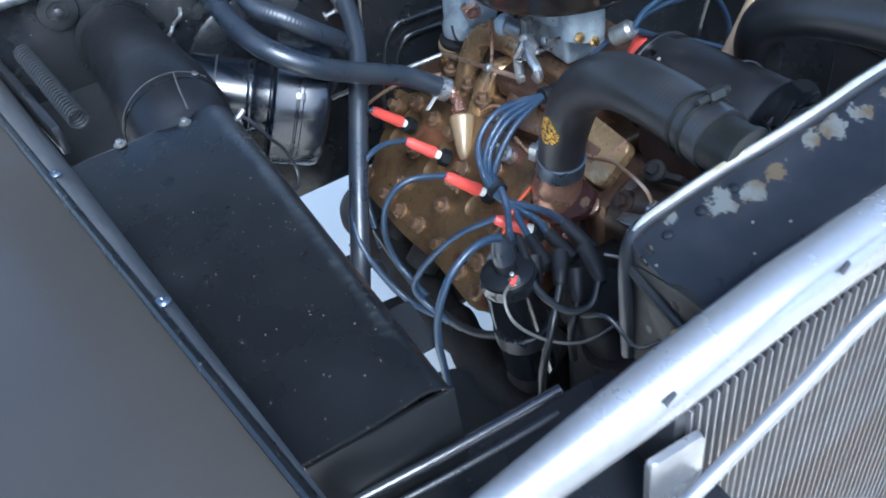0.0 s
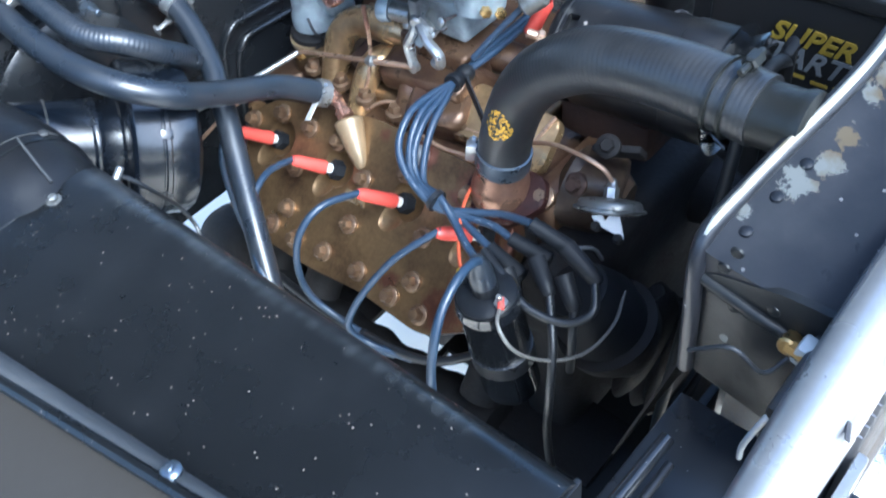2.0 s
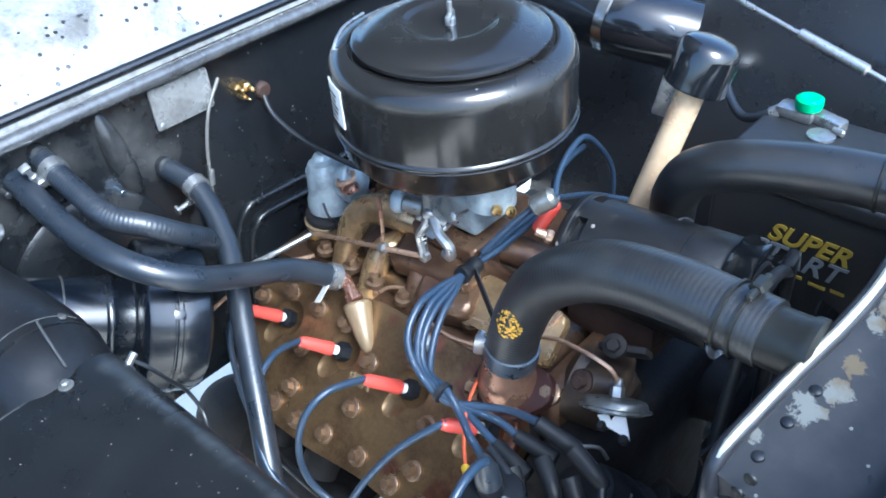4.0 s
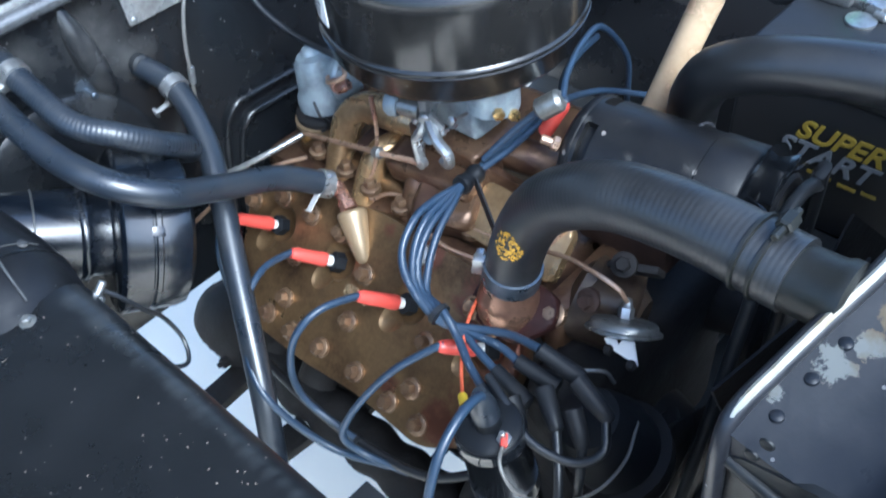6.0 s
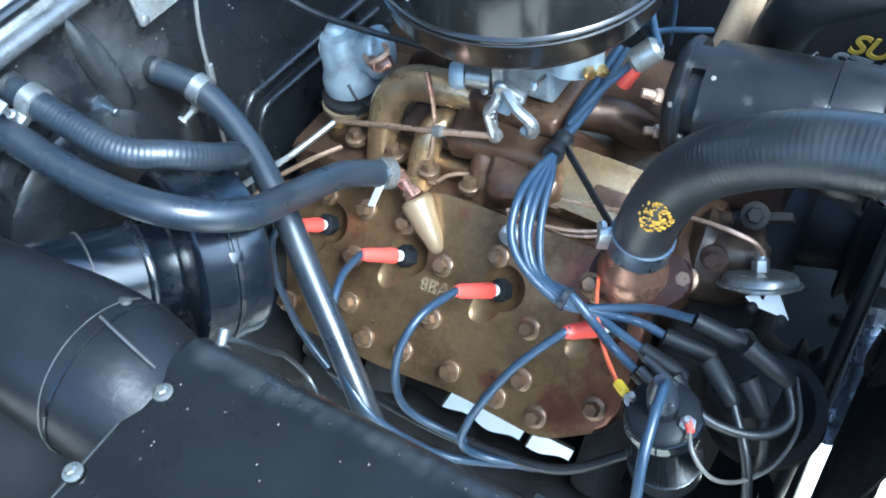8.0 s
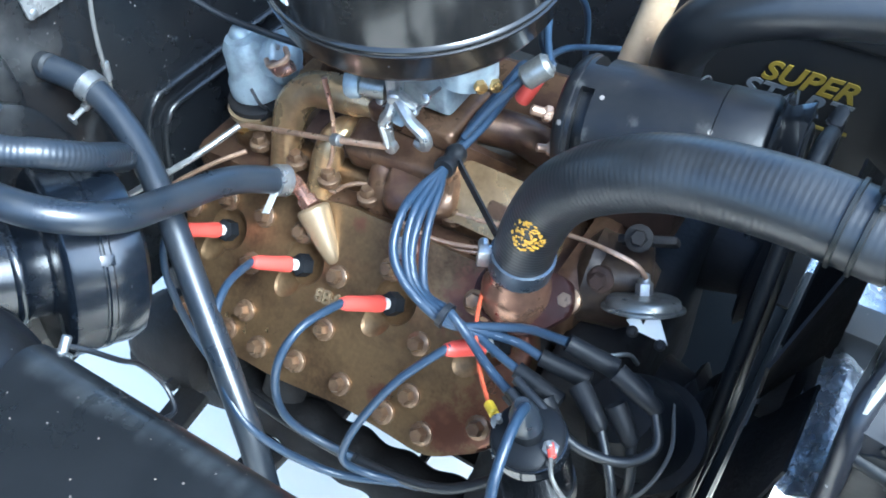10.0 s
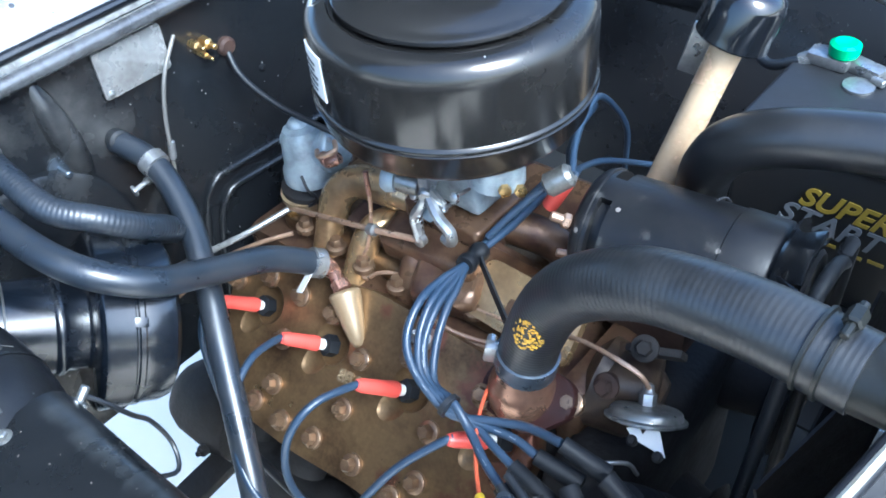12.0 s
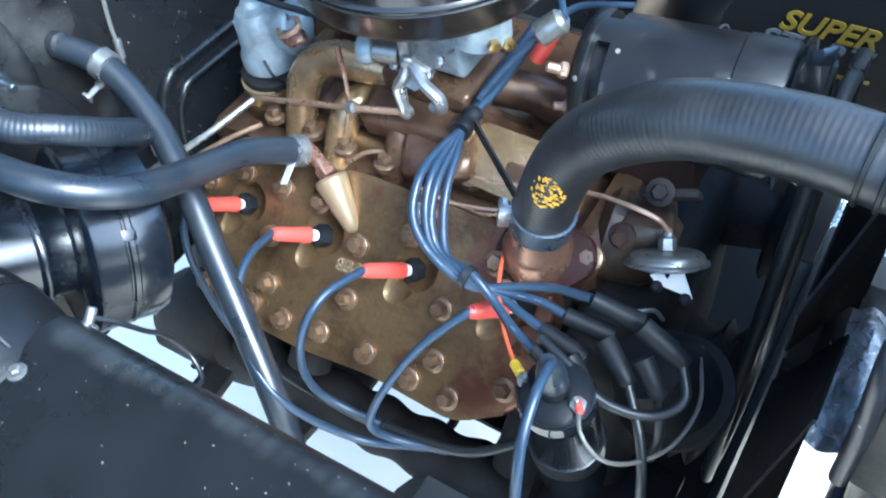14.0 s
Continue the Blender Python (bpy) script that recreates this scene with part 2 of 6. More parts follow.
# Darker patches along the lower edge paint the head's shade into the bronze.
wear_and_light(BRONZE, [(-0.15, -0.19, 0.79, 0.035), (-0.16, -0.22, 0.76, 0.035), (-0.05, -0.225, 0.755, 0.030), (0.04, -0.22, 0.765, 0.028), (-0.03, -0.165, 0.815, 0.020)], (0.10, 0.066, 0.042), (0.14, 0.09, 0.055), scale=22, soft=1.1, share=0.7)
TANKTOP = material("worn tank top paint", (0.008, 0.0095, 0.0125), 0.38, spec=0.20, amount=0.5, dirt=(0.018, 0.019, 0.023), bump=0.15, scale=18, coat=0.0, speck=(0.10, 0.10, 0.10), speck_size=110, speck_amount=0.14, depth=0.0015)
wear_and_light(TANKTOP, [(0.500, -0.178, 1.152, 0.014), (0.509, -0.160, 1.155, 0.011), (0.513, -0.140, 1.165, 0.010), (0.511, -0.108, 1.175, 0.009), (0.513, -0.090, 1.180, 0.012), (0.516, -0.068, 1.185, 0.011), (0.519, -0.04, 1.19, 0.012), (0.482, -0.205, 1.135, 0.008)], (0.085, 0.088, 0.082), (0.060, 0.046, 0.026))
BARE = material("bare weathered metal", (0.40, 0.41, 0.38), 0.5, 0.4, amount=0.6, dirt=(0.26, 0.2, 0.1), scale=70, bump=0.4)
SIDE = material("chipped black side plate paint", (0.005, 0.0055, 0.0065), 0.42, spec=0.3, amount=0.7, dirt=(0.014, 0.0145, 0.014), bump=0.35, scale=30, speck=(0.16, 0.17, 0.16), speck_size=70, speck_amount=0.26)
VERDIGRIS = material("green tarnished brass", (0.014, 0.015, 0.013), 0.45, 0.2, amount=0.7, dirt=(0.010, 0.009, 0.007), scale=30, bump=0.4)
BAND = material("dull zinc band", (0.12, 0.145, 0.18), 0.34, 0.8, amount=0.5, dirt=(0.08, 0.09, 0.10), scale=60)
CONE = material("smooth bronze casting", (0.29, 0.215, 0.125), 0.42, 0.35, amount=0.35, dirt=(0.14, 0.085, 0.045), scale=30, bump=0.15)
COPPERY = material("coppery brown casting", (0.27, 0.155, 0.10), 0.30, 0.7, amount=0.6, dirt=(0.09, 0.045, 0.035), scale=22, bump=0.2)
BEAD = material("worn weld bead", (0.085, 0.085, 0.082), 0.5, 0.3, amount=0.7, dirt=(0.02, 0.02, 0.02), scale=60)
TAG = material("bright zinc strip", (0.62, 0.62, 0.60), 0.42, 0.2, amount=0.3, dirt=(0.4, 0.4, 0.38), scale=80)
DISC = material("dull grey pressed steel", (0.28, 0.28, 0.26), 0.36, 0.7, amount=0.6, dirt=(0.09, 0.085, 0.075), scale=40, bump=0.1)
PLATE = material("bright aluminium plate", (0.42, 0.42, 0.41), 0.30, 0.55, amount=0.7, dirt=(0.20, 0.195, 0.185), scale=40, bump=0.1)
# Black lip; the grey in its colour is painted sky reflection.
LIP = material("lip paint with sky sheen", (0.085, 0.087, 0.09), 0.20, spec=0.8, amount=0.7, dirt=(0.03, 0.03, 0.031), bump=0.1, scale=40, coat=0.6)
PATINA = material("grey weathered brass", (0.17, 0.18, 0.16), 0.36, 0.4, amount=0.75, dirt=(0.09, 0.065, 0.04), scale=34, bump=0.4)
CONCRETE = material("pale concrete", (0.95, 0.83, 0.65), 0.85, amount=0.3, dirt=(0.88, 0.77, 0.60), scale=1.2, fine=60, bump=0.3)
SILVER = material("worn silver-grey bar paint", (0.34, 0.34, 0.34), 0.30, 0.6, amount=0.5, dirt=(0.16, 0.16, 0.165), scale=9, bump=0.12, coat=0.3)
FOIL = material("crumpled bright sheet metal", (0.42, 0.46, 0.52), 0.26, 0.85, amount=0.4, dirt=(0.2, 0.22, 0.26), scale=30, fine=70, bump=1.0, depth=0.006)


# ---- mesh helpers ----
def thing(name, base, label, category, group="", kind=""):
    ob = new(name)
    ob.empty_display_size = 0.02
    ob.matrix_world = Matrix.Translation(base)
    bpy.context.view_layer.update()
    return tagged(ob, label, category, group, kind)


def part(name, bm, mat, parent=None, label="", smooth=40):
    """Links a bmesh as one mesh object under a thing or a part."""
    bmesh.ops.recalc_face_normals(bm, faces=bm.faces)
    me = bpy.data.meshes.new(name)
    for f in bm.faces:
        f.smooth = True
    for e in bm.edges:
        if len(e.link_faces) == 2 and e.calc_face_angle(0) > radians(smooth):
            e.smooth = False
    bm.to_mesh(me)
    bm.free()
    me.materials.append(mat)
    ob = new(name, me)
    if parent:
        ob.parent = parent
        ob.matrix_parent_inverse = parent.matrix_world.inverted()
    if label:
        tagged(ob, label)
    return ob


def joined(*bms):
    out = bmesh.new()
    for b in bms:
        me = bpy.data.meshes.new("tmp")
        b.to_mesh(me)
        out.from_mesh(me)
        b.free()
        bpy.data.meshes.remove(me)
    return out


def spline(points, n):
    """Points along a smooth curve through the given ones, evenly spread over its length."""
    p = np.array(points, float)
    q = np.vstack([2 * p[0] - p[1], p, 2 * p[-1] - p[-2]])
    fine = []
    for s in np.linspace(0, len(p) - 1 - 1e-9, 24 * len(p)):
        i = int(s)
        t = s - i
        a, b, c, d = q[i : i + 4]
        fine.append(0.5 * (2 * b + (c - a) * t + (2 * a - 5 * b + 4 * c - d) * t * t + (3 * b - a - 3 * c + d) * t**3))
    fine = np.array(fine)
    far = np.r_[0, np.cumsum(np.linalg.norm(np.diff(fine, axis=0), axis=1))]
    at = np.linspace(0, far[-1], n)
    return np.stack([np.interp(at, far, fine[:, k]) for k in range(3)], 1), at


def tube(points, radius, n=40, sides=14, ribs=None, wall=0.0, smooth=True):
    """A round bar or hose along a curve; radius may be a function of the share of its length; ribs: (spacing, depth)."""
    path, at = spline(points, n) if smooth else (np.array(points, float), np.arange(len(points)))
    bm = bmesh.new()
    tang = np.gradient(path, axis=0)
    tang /= np.linalg.norm(tang, axis=1)[:, None]
    side = np.cross(tang[0], (0.31, 0.52, 0.79))
    rings = []
    for i, (p, t) in enumerate(zip(path, tang)):
        side = side - (side @ t) * t
        side /= np.linalg.norm(side)
        up = np.cross(t, side)
        r = radius(i / (len(path) - 1)) if callable(radius) else radius
        if ribs:
            r += ribs[1] * math.sin(2 * math.pi * at[i] / ribs[0])
        rings.append([bm.verts.new(p + r * (math.cos(a) * side + math.sin(a) * up)) for a in np.arange(sides) * 2 * math.pi / sides])
    for a, b in zip(rings, rings[1:]):
        for k in range(sides):
            bm.faces.new((a[k], a[(k + 1) % sides], b[(k + 1) % sides], b[k]))
    bm.faces.new(rings[0][::-1])
    bm.faces.new(rings[-1])
    return bm


def lathe(profile, m=None, sides=32):
    """A turned body: profile of (radius, height) about z, closed at both ends, set at the pose m."""
    bm = bmesh.new()
    rings = []
    for r, z in profile:
        rings.append([bm.verts.new((r * math.cos(a), r * math.sin(a), z)) for a in np.arange(sides) * 2 * math.pi / sides])
    for a, b in zip(rings, rings[1:]):
        for k in range(sides):
            bm.faces.new((a[k], a[(k + 1) % sides], b[(k + 1) % sides], b[k]))
    bm.faces.new(rings[0][::-1])
    bm.faces.new(rings[-1])
    if m is not None:
        bm.transform(m)
    return bm


def block(size, m=None, bevel=0.003, seg=2):
    """A bevelled box about its centre."""
    bm = bmesh.new()
    bmesh.ops.create_cube(bm, size=1, matrix=Matrix.Diagonal((*size, 1)))
    if bevel:
        bmesh.ops.bevel(bm, geom=bm.edges[:], offset=min(bevel, 0.45 * min(size)), segments=seg, affect="EDGES", profile=0.6)
    if m is not None:
        bm.transform(m)
    return bm


def slab(outline, low, high, m=None, bevel=0.003, seg=2):
    """A plate of a given outline, from height low to high, with rounded upper edges."""
    bm = bmesh.new()
    bottom = [bm.verts.new((x, y, low)) for x, y in outline]
    top = [bm.verts.new((x, y, high)) for x, y in outline]
    k = len(outline)
    bm.faces.new(bottom[::-1])
    lid = bm.faces.new(top)
    for i in range(k):
        bm.faces.new((bottom[i], bottom[(i + 1) % k], top[(i + 1) % k], top[i]))
    if bevel:
        bmesh.ops.bevel(bm, geom=lid.edges[:], offset=bevel, segments=seg, affect="EDGES", profile=0.5)
    if m is not None:
        bm.transform(m)
    return bm


def rounded(points, r, k=4):
    """An outline with its corners rounded."""
    out = []
    for i, p in enumerate(points):
        p, a, b = Vector(p), Vector(points[i - 1]), Vector(points[(i + 1) % len(points)])
        u, v = (a - p), (b - p)
        d = min(r, u.length * 0.45, v.length * 0.45)
        s, e = p + u.normalized() * d, p + v.normalized() * d
        for j in range(k + 1):
            t = j / k
            out.append(tuple((1 - t) ** 2 * s + 2 * t * (1 - t) * p + t * t * e))
    return out


def along(a, b, roll=0.0):
    """The pose whose z axis runs from a to b."""
    a, b = Vector(a), Vector(b)
    return Matrix.Translation(a) @ (b - a).to_track_quat("Z", "Y").to_matrix().to_4x4() @ pose(0, 0, 0, 0, 0, roll)


def rod(a, b, r, sides=12, taper=1.0):
    d = (Vector(b) - Vector(a)).length
    e = min(0.25 * r, 0.2 * d)
    return lathe([(r - e, 0), (r, e), (r * taper, d - e), (r * taper - e, d)], along(a, b), sides)


def hexbolt(m, r=0.009, h=0.008, washer=0.0125):
    """A hexagon head on a round collar."""
    head = lathe([(r, 0.0), (r, h * 0.75), (r * 0.8, h), (r * 0.3, h)], None, 6)
    collar = lathe([(washer, -0.006), (washer, 0.0005), (washer * 0.9, 0.0015), (r * 0.7, 0.002)], None, 16)
    bm = joined(collar, head)
    bm.transform(m)
    return bm


def sheet(f, us, vs, thick, way=(0, 0, -1)):
    """A curved sheet: f(u, v) gives its places; its back lies thick metres away along way."""
    bm = bmesh.new()
    back = Vector(way).normalized() * thick
    front = [[bm.verts.new(f(u, v)) for v in vs] for u in us]
    rear = [[bm.verts.new(v.co + back) for v in row] for row in front]
    a, b = len(us), len(vs)
    for i in range(a - 1):
        for k in range(b - 1):
            bm.faces.new((front[i][k], front[i][k + 1], front[i + 1][k + 1], front[i + 1][k]))
            bm.faces.new((rear[i][k], rear[i + 1][k], rear[i + 1][k + 1], rear[i][k + 1]))
    rim = [(i, 0) for i in range(a)] + [(a - 1, k) for k in range(1, b)] + [(i, b - 1) for i in range(a - 2, -1, -1)] + [(0, k) for k in range(b - 2, 0, -1)]
    for (i, k), (p, q) in zip(rim, rim[1:] + rim[:1]):
        bm.faces.new((front[i][k], front[p][q], rear[p][q], rear[i][k]))
    return bm


def clamp(points, r, parent, mat, width=0.012, screw=True, at=1.0, turn=0.0, tail=0.0, toward=None, label="zinc-plated worm-drive hose clamp"):
    """A band with its screw housing round a hose, at a share of the curve's length."""
    path, _ = spline(points, 60)
    i = min(58, max(1, int(at * 59)))
    t = Vector(path[i + 1] - path[i - 1]).normalized()
    m = along(Vector(path[i]) - t * width / 2, Vector(path[i]) + t * width / 2, turn)
    if toward:
        side = m.to_3x3().inverted() @ Vector(toward)
        m = m @ pose(0, 0, 0, 0, 0, math.degrees(math.atan2(side.y, side.x)))
    band = lathe([(r, 0), (r + 0.0018, 0.0006), (r + 0.0018, width - 0.0006), (r, width)], m, 24)
    ob = part("hose_clamp", band, mat, parent, label)
    if screw:
        box = block((0.012, 0.010, width), m @ pose(r + 0.005, 0, width / 2), 0.002)
        head = rod(m @ Vector((r + 0.006, -0.004, width / 2)), m @ Vector((r + 0.006, -0.016, width / 2)), 0.0045, 8)
        bits = [box, head]
        if tail:
            bits += [rod(m @ Vector((r + 0.006, -0.012, width / 2)), m @ Vector((r + 0.007, -0.012 - tail, width / 2)), 0.0028, 8), block((0.011, 0.004, 0.009), m @ pose(r + 0.007, -0.012 - tail, width / 2), 0.0015)]
        part("clamp_screw", joined(*bits), STEEL, ob)
    return ob


def cast(bm, amount=0.0015, size=0.02, cuts=3):
    """The uneven skin of a casting: the mesh is divided and its points moved along their normals."""
    bmesh.ops.subdivide_edges(bm, edges=[e for e in bm.edges if e.calc_length() > 0.008], cuts=cuts, use_grid_fill=True)
    bm.normal_update()
    for v in bm.verts:
        v.co += v.normal * amount * noise.noise(v.co / size)
    return bm


def lettering(name, text, size, m, mat, parent, depth=0.0006, slant=0.0, bold=0.0, label=""):
    """Raised letters as one mesh."""
    cu = bpy.data.curves.new(name, "FONT")
    cu.body, cu.size, cu.extrude, cu.shear, cu.offset = text, size, depth, slant, bold
    ob = new(name, cu)
    bpy.context.view_layer.update()
    me = bpy.data.meshes.new_from_object(ob.evaluated_get(bpy.context.evaluated_depsgraph_get()))
    bpy.data.objects.remove(ob)
    bpy.data.curves.remove(cu)
    bm = bmesh.new()
    bm.from_mesh(me)
    bpy.data.meshes.remove(me)
    bm.transform(m)
    return part(name, bm, mat, parent, label)


# ---- ground ----
bm = bmesh.new()
bmesh.ops.create_grid(bm, x_segments=8, y_segments=8, size=60)
tagged(part("ground", bm, CONCRETE), "pale sunlit concrete ground under the car", "ground", kind="structure")

# ---- firewall and cowl ----
FW = -0.275
firewall = thing("firewall", (FW, 0, 0.66), "black-painted steel firewall with stamped ribs and dust", "firewall", kind="structure")
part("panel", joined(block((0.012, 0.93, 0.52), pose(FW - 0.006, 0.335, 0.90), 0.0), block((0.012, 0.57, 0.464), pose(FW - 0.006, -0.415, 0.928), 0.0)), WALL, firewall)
for y0, z0, y1, z1 in ((-0.086, 0.919, 0.16, 0.912), (-0.070, 0.893, 0.16, 0.884)):
    part("stamped_rib", tube([(FW + 0.002, y0 - 0.05, z0 - 0.20), (FW + 0.002, y0 - 0.022, z0 - 0.04), (FW + 0.003, y0, z0), (FW + 0.003, y0 + 0.03, z0 + 0.004), (FW + 0.002, y1, z1)], 0.0048, 30, 10), WALL, firewall)
part("stamped_rib", tube([(FW - 0.010, -0.236, 1.135), (FW - 0.002, -0.231, 1.09), (FW - 0.003, -0.224, 1.04), (FW - 0.010, -0.216, 1.00)], lambda q: 0.008 + 0.008 * math.sin(math.pi * q), 24, 18), WALL, firewall)
part("round_cover", lathe([(0.10, 0.0), (0.104, 0.004), (0.104, 0.014), (0.099, 0.018), (0.03, 0.019)], along((FW, -0.298, 0.950), (FW + 0.1, -0.298, 0.950)), 48), WALL, firewall, "round black cover plate")
part("data_plate", slab(rounded([(-0.040, -0.026), (0.040, -0.026), (0.040, 0.026), (-0.040, 0.026)], 0.004), 0, 0.003, Matrix(((0, 0, 1, FW + 0.004), (1, 0, 0, -0.135), (0, 1, 0, 1.108), (0, 0, 0, 1))), 0.001), PLATE, firewall, "bright aluminium screwed-on plate")
for y, z in ((-0.168, 1.087), (-0.102, 1.087)):
    part("plate_screw", lathe([(0.004, 0), (0.004, 0.002), (0.002, 0.003)], along((FW + 0.006, y, z), (FW + 0.02, y, z)), 10), STEEL, firewall)
for y, z in ((-0.245, 1.04), (-0.03, 0.965), (0.02, 1.02), (-0.36, 1.10), (-0.40, 1.03)):
    part("stud", joined(lathe([(0.012, 0), (0.012, 0.003), (0.005, 0.004)], along((FW, y, z), (FW + 0.1, y, z)), 14), rod((FW + 0.003, y, z), (FW + 0.022, y, z), 0.004)) if y < -0.2 else lathe([(0.005, 0), (0.0045, 0.002), (0.002, 0.003)], along((FW, y, z), (FW + 0.1, y, z)), 12), BAND if y == -0.245 else WALL, firewall)
for y, z in ((-0.516, 1.114), (-0.343, 1.036)):
    part("round_boss", joined(lathe([(0.026, 0), (0.024, 0.006), (0.014, 0.008), (0.013, 0.003), (0.005, 0.003)], along((FW, y, z), (FW + 0.1, y, z)), 24), lathe([(0.007, 0), (0.007, 0.010), (0.004, 0.012)], along((FW + 0.002, y, z), (FW + 0.1, y, z)), 6)), WALL, firewall, "round stamped boss with a bolt")
part("wire_clip", tube([(FW + 0.004, -0.409, 1.030), (FW + 0.010, -0.398, 1.040), (FW + 0.006, -0.392, 1.046), (FW + 0.012, -0.380, 1.058), (FW + 0.004, -0.376, 1.064)], 0.0026, 20, 8), STEEL, firewall, "bright bent wire clip")
part("grommet", lathe([(0.011, 0), (0.011, 0.005), (0.008, 0.008), (0.005, 0.008)], along((FW, -0.022, 1.07), (FW + 0.1, -0.022, 1.07)), 16), RUSTY, firewall, "brown rubber grommet")
for y, z, r in ((-0.048, 1.088, 0.0065), (-0.062, 1.092, 0.005), (-0.055, 1.077, 0.004)):
    part("brass_fitting", joined(lathe([(r, 0), (r, 0.012), (r * 0.6, 0.014)], along((FW, y, z), (FW + 0.1, y, z)), 6), rod((FW, y, z), (FW + 0.024, y, z), r * 0.5)), BRASS, firewall, "bright brass fitting")

cowl = thing("cowl_panel", (-0.4, 0, 1.15), "black cowl panel with flaking paint and a rolled lip", "cowl", kind="structure")


def cowl_shape(u, v):
    z = 1.158 + 0.045 * (1 - math.exp(-u / 0.025)) + 0.07 * (1 - math.exp(-u / 0.14)) + 0.02 * u
    return Vector((-0.255 - u, v, z - 0.02 * (v / 0.8) ** 2))


part("top_panel", sheet(cowl_shape, [0.004, 0.012, 0.02, 0.03, 0.04, 0.05, 0.06, 0.08, 0.11, 0.14, 0.18, 0.24, 0.32, 0.42, 0.55], np.linspace(-0.78, 0.85, 22), 0.004), COWL, cowl)
part("rolled_lip", tube([(-0.262, -0.78, 1.150), (-0.258, -0.4, 1.151), (-0.258, 0.0, 1.152), (-0.258, 0.4, 1.151), (-0.262, 0.85, 1.150)], 0.009, 40, 12), LIP, cowl, "black lip with its sky reflection painted grey")
part("rubber_seal", tube([(-0.262, -0.78, 1.171), (-0.262, 0.0, 1.173), (-0.262, 0.85, 1.171)], 0.006, 40, 10), GLOSS, cowl)
face = Matrix(((0, -0.64, 0.77, -0.2745), (1, 0, 0, -0.122), (0, 0.77, 0.64, 1.1935), (0, 0, 0, 1)))
lettering("stamped_letters", "A T", 0.016, face, BARE, cowl, label="stamped letters A T")
for k in range(2):
    part("stamped_bar", block((0.003, 0.012, 0.001), face @ pose(0.052 + 0.017 * k, 0.006, 0), 0.0005), BARE, cowl)

# ---- raised hood ----
hood = thing("raised_hood", (-0.36, 0.0, 1.26), "raised black hood hinged at the cowl", "hood")
HUP = radians(76)


def hood_shape(u, v):
    r = 0.05 + 1.20 * u
    return Vector((-0.36 + r * math.cos(HUP) - 0.05 * math.sin(math.pi * u), (0.74 - 0.06 * u) * v, 1.27 + r * math.sin(HUP) - 0.10 * v * v))


part("skin", sheet(hood_shape, np.linspace(0, 1, 14), np.linspace(-1, 1, 18), 0.004, (-1, 0, 0.3)), BAY, hood)
for v in (-0.95, 0.95):
    part("side_rail", tube([hood_shape(u, v) + Vector((0.02, 0, -0.02)) for u in np.linspace(0, 1, 6)], 0.018, 20, 10), BAY, hood)

# ---- fender on the near side ----
def lip_y(x):
    return -0.6085 + 0.150 * x


def flange_w(x):
    return 0.030 - 0.033 * x


fender = thing("front_fender", (0.2, -0.8, 0.4), "glossy black front fender with a screwed inner flange", "fender")


def fender_shape(u, v):
    drop = 0.0 if v < 0 else 0.03 * v + 0.9 * max(0.0, v - 0.10) ** 2
    return Vector((u, lip_y(u) - v, 1.112 + 0.10 * u - drop))


part("skin", sheet(fender_shape, np.linspace(-0.75, 1.15, 30), [0.0, 0.03, 0.07, 0.12, 0.18, 0.25, 0.33, 0.40, 0.48], 0.004), FENDER, fender)


def flange_shape(u, v):
    return Vector((u, lip_y(u) + 0.002 + v * flange_w(u), 1.120 + 0.10 * u - 0.030 * v * v - (0.010 if v > 0.9 else 0)))


part("inner_flange", sheet(flange_shape, np.linspace(-0.3, 0.62, 24), [0, 0.15, 0.5, 0.85, 1.0], 0.003), FLANGE, fender)
part("edge_bead", tube([(x, lip_y(x) + 0.002, 1.119 + 0.10 * x) for x in np.linspace(-0.3, 0.62, 8)], 0.004, 40, 8), DUCT, fender)
for x in (0.10, 0.350):
    m = along((x, lip_y(x) + 0.009, 1.119 + 0.10 * x), (x, lip_y(x) + 0.012, 1.3))
    part("flange_screw", joined(lathe([(0.0058, 0), (0.0058, 0.002), (0.0045, 0.0035), (0.002, 0.0042)], m, 16), rod(m @ Vector((0, 0, 0.003)), m @ Vector((0, 0, 0.006)), 0.0024, 8)), BAND, fender, "worn round-head screw")

# ---- fresh-air duct ----
def duct_z(x):
    return 1.083 + 0.062 * x


duct = thing("air_duct", (0.25, -0.48, 0.98), "dusty black sheet-metal fresh-air duct along the fender", "air duct")


def duct_shape(u, v):
    yo, yi = lip_y(u) + flange_w(u), -0.404
    if v <= 0.8:
        s = v / 0.8
        return Vector((u, yo + (yi - 0.022 - yo) * s, duct_z(u) + 0.005 * max(0.0, s - 0.55) / 0.45))
    a = (v - 0.8) / 0.2 * 1.0
    if a <= 0.7:
        q = a / 0.7 * math.pi / 2
        return Vector((u, yi - 0.022 + 0.022 * math.sin(q), duct_z(u) - 0.017 + 0.022 * math.cos(q)))
    return Vector((u, yi, duct_z(u) - 0.017 - 0.09 * (a - 0.7) / 0.3))


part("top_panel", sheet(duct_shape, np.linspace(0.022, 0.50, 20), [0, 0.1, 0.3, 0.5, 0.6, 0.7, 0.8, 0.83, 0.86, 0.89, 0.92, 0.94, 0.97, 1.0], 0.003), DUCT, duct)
part("rear_edge", tube([(0.020, lip_y(0) + 0.045, duct_z(0) - 0.001), (0.020, -0.47, duct_z(0)), (0.022, -0.43, duct_z(0) + 0.003)], 0.0018, 16, 8), BAY, duct)
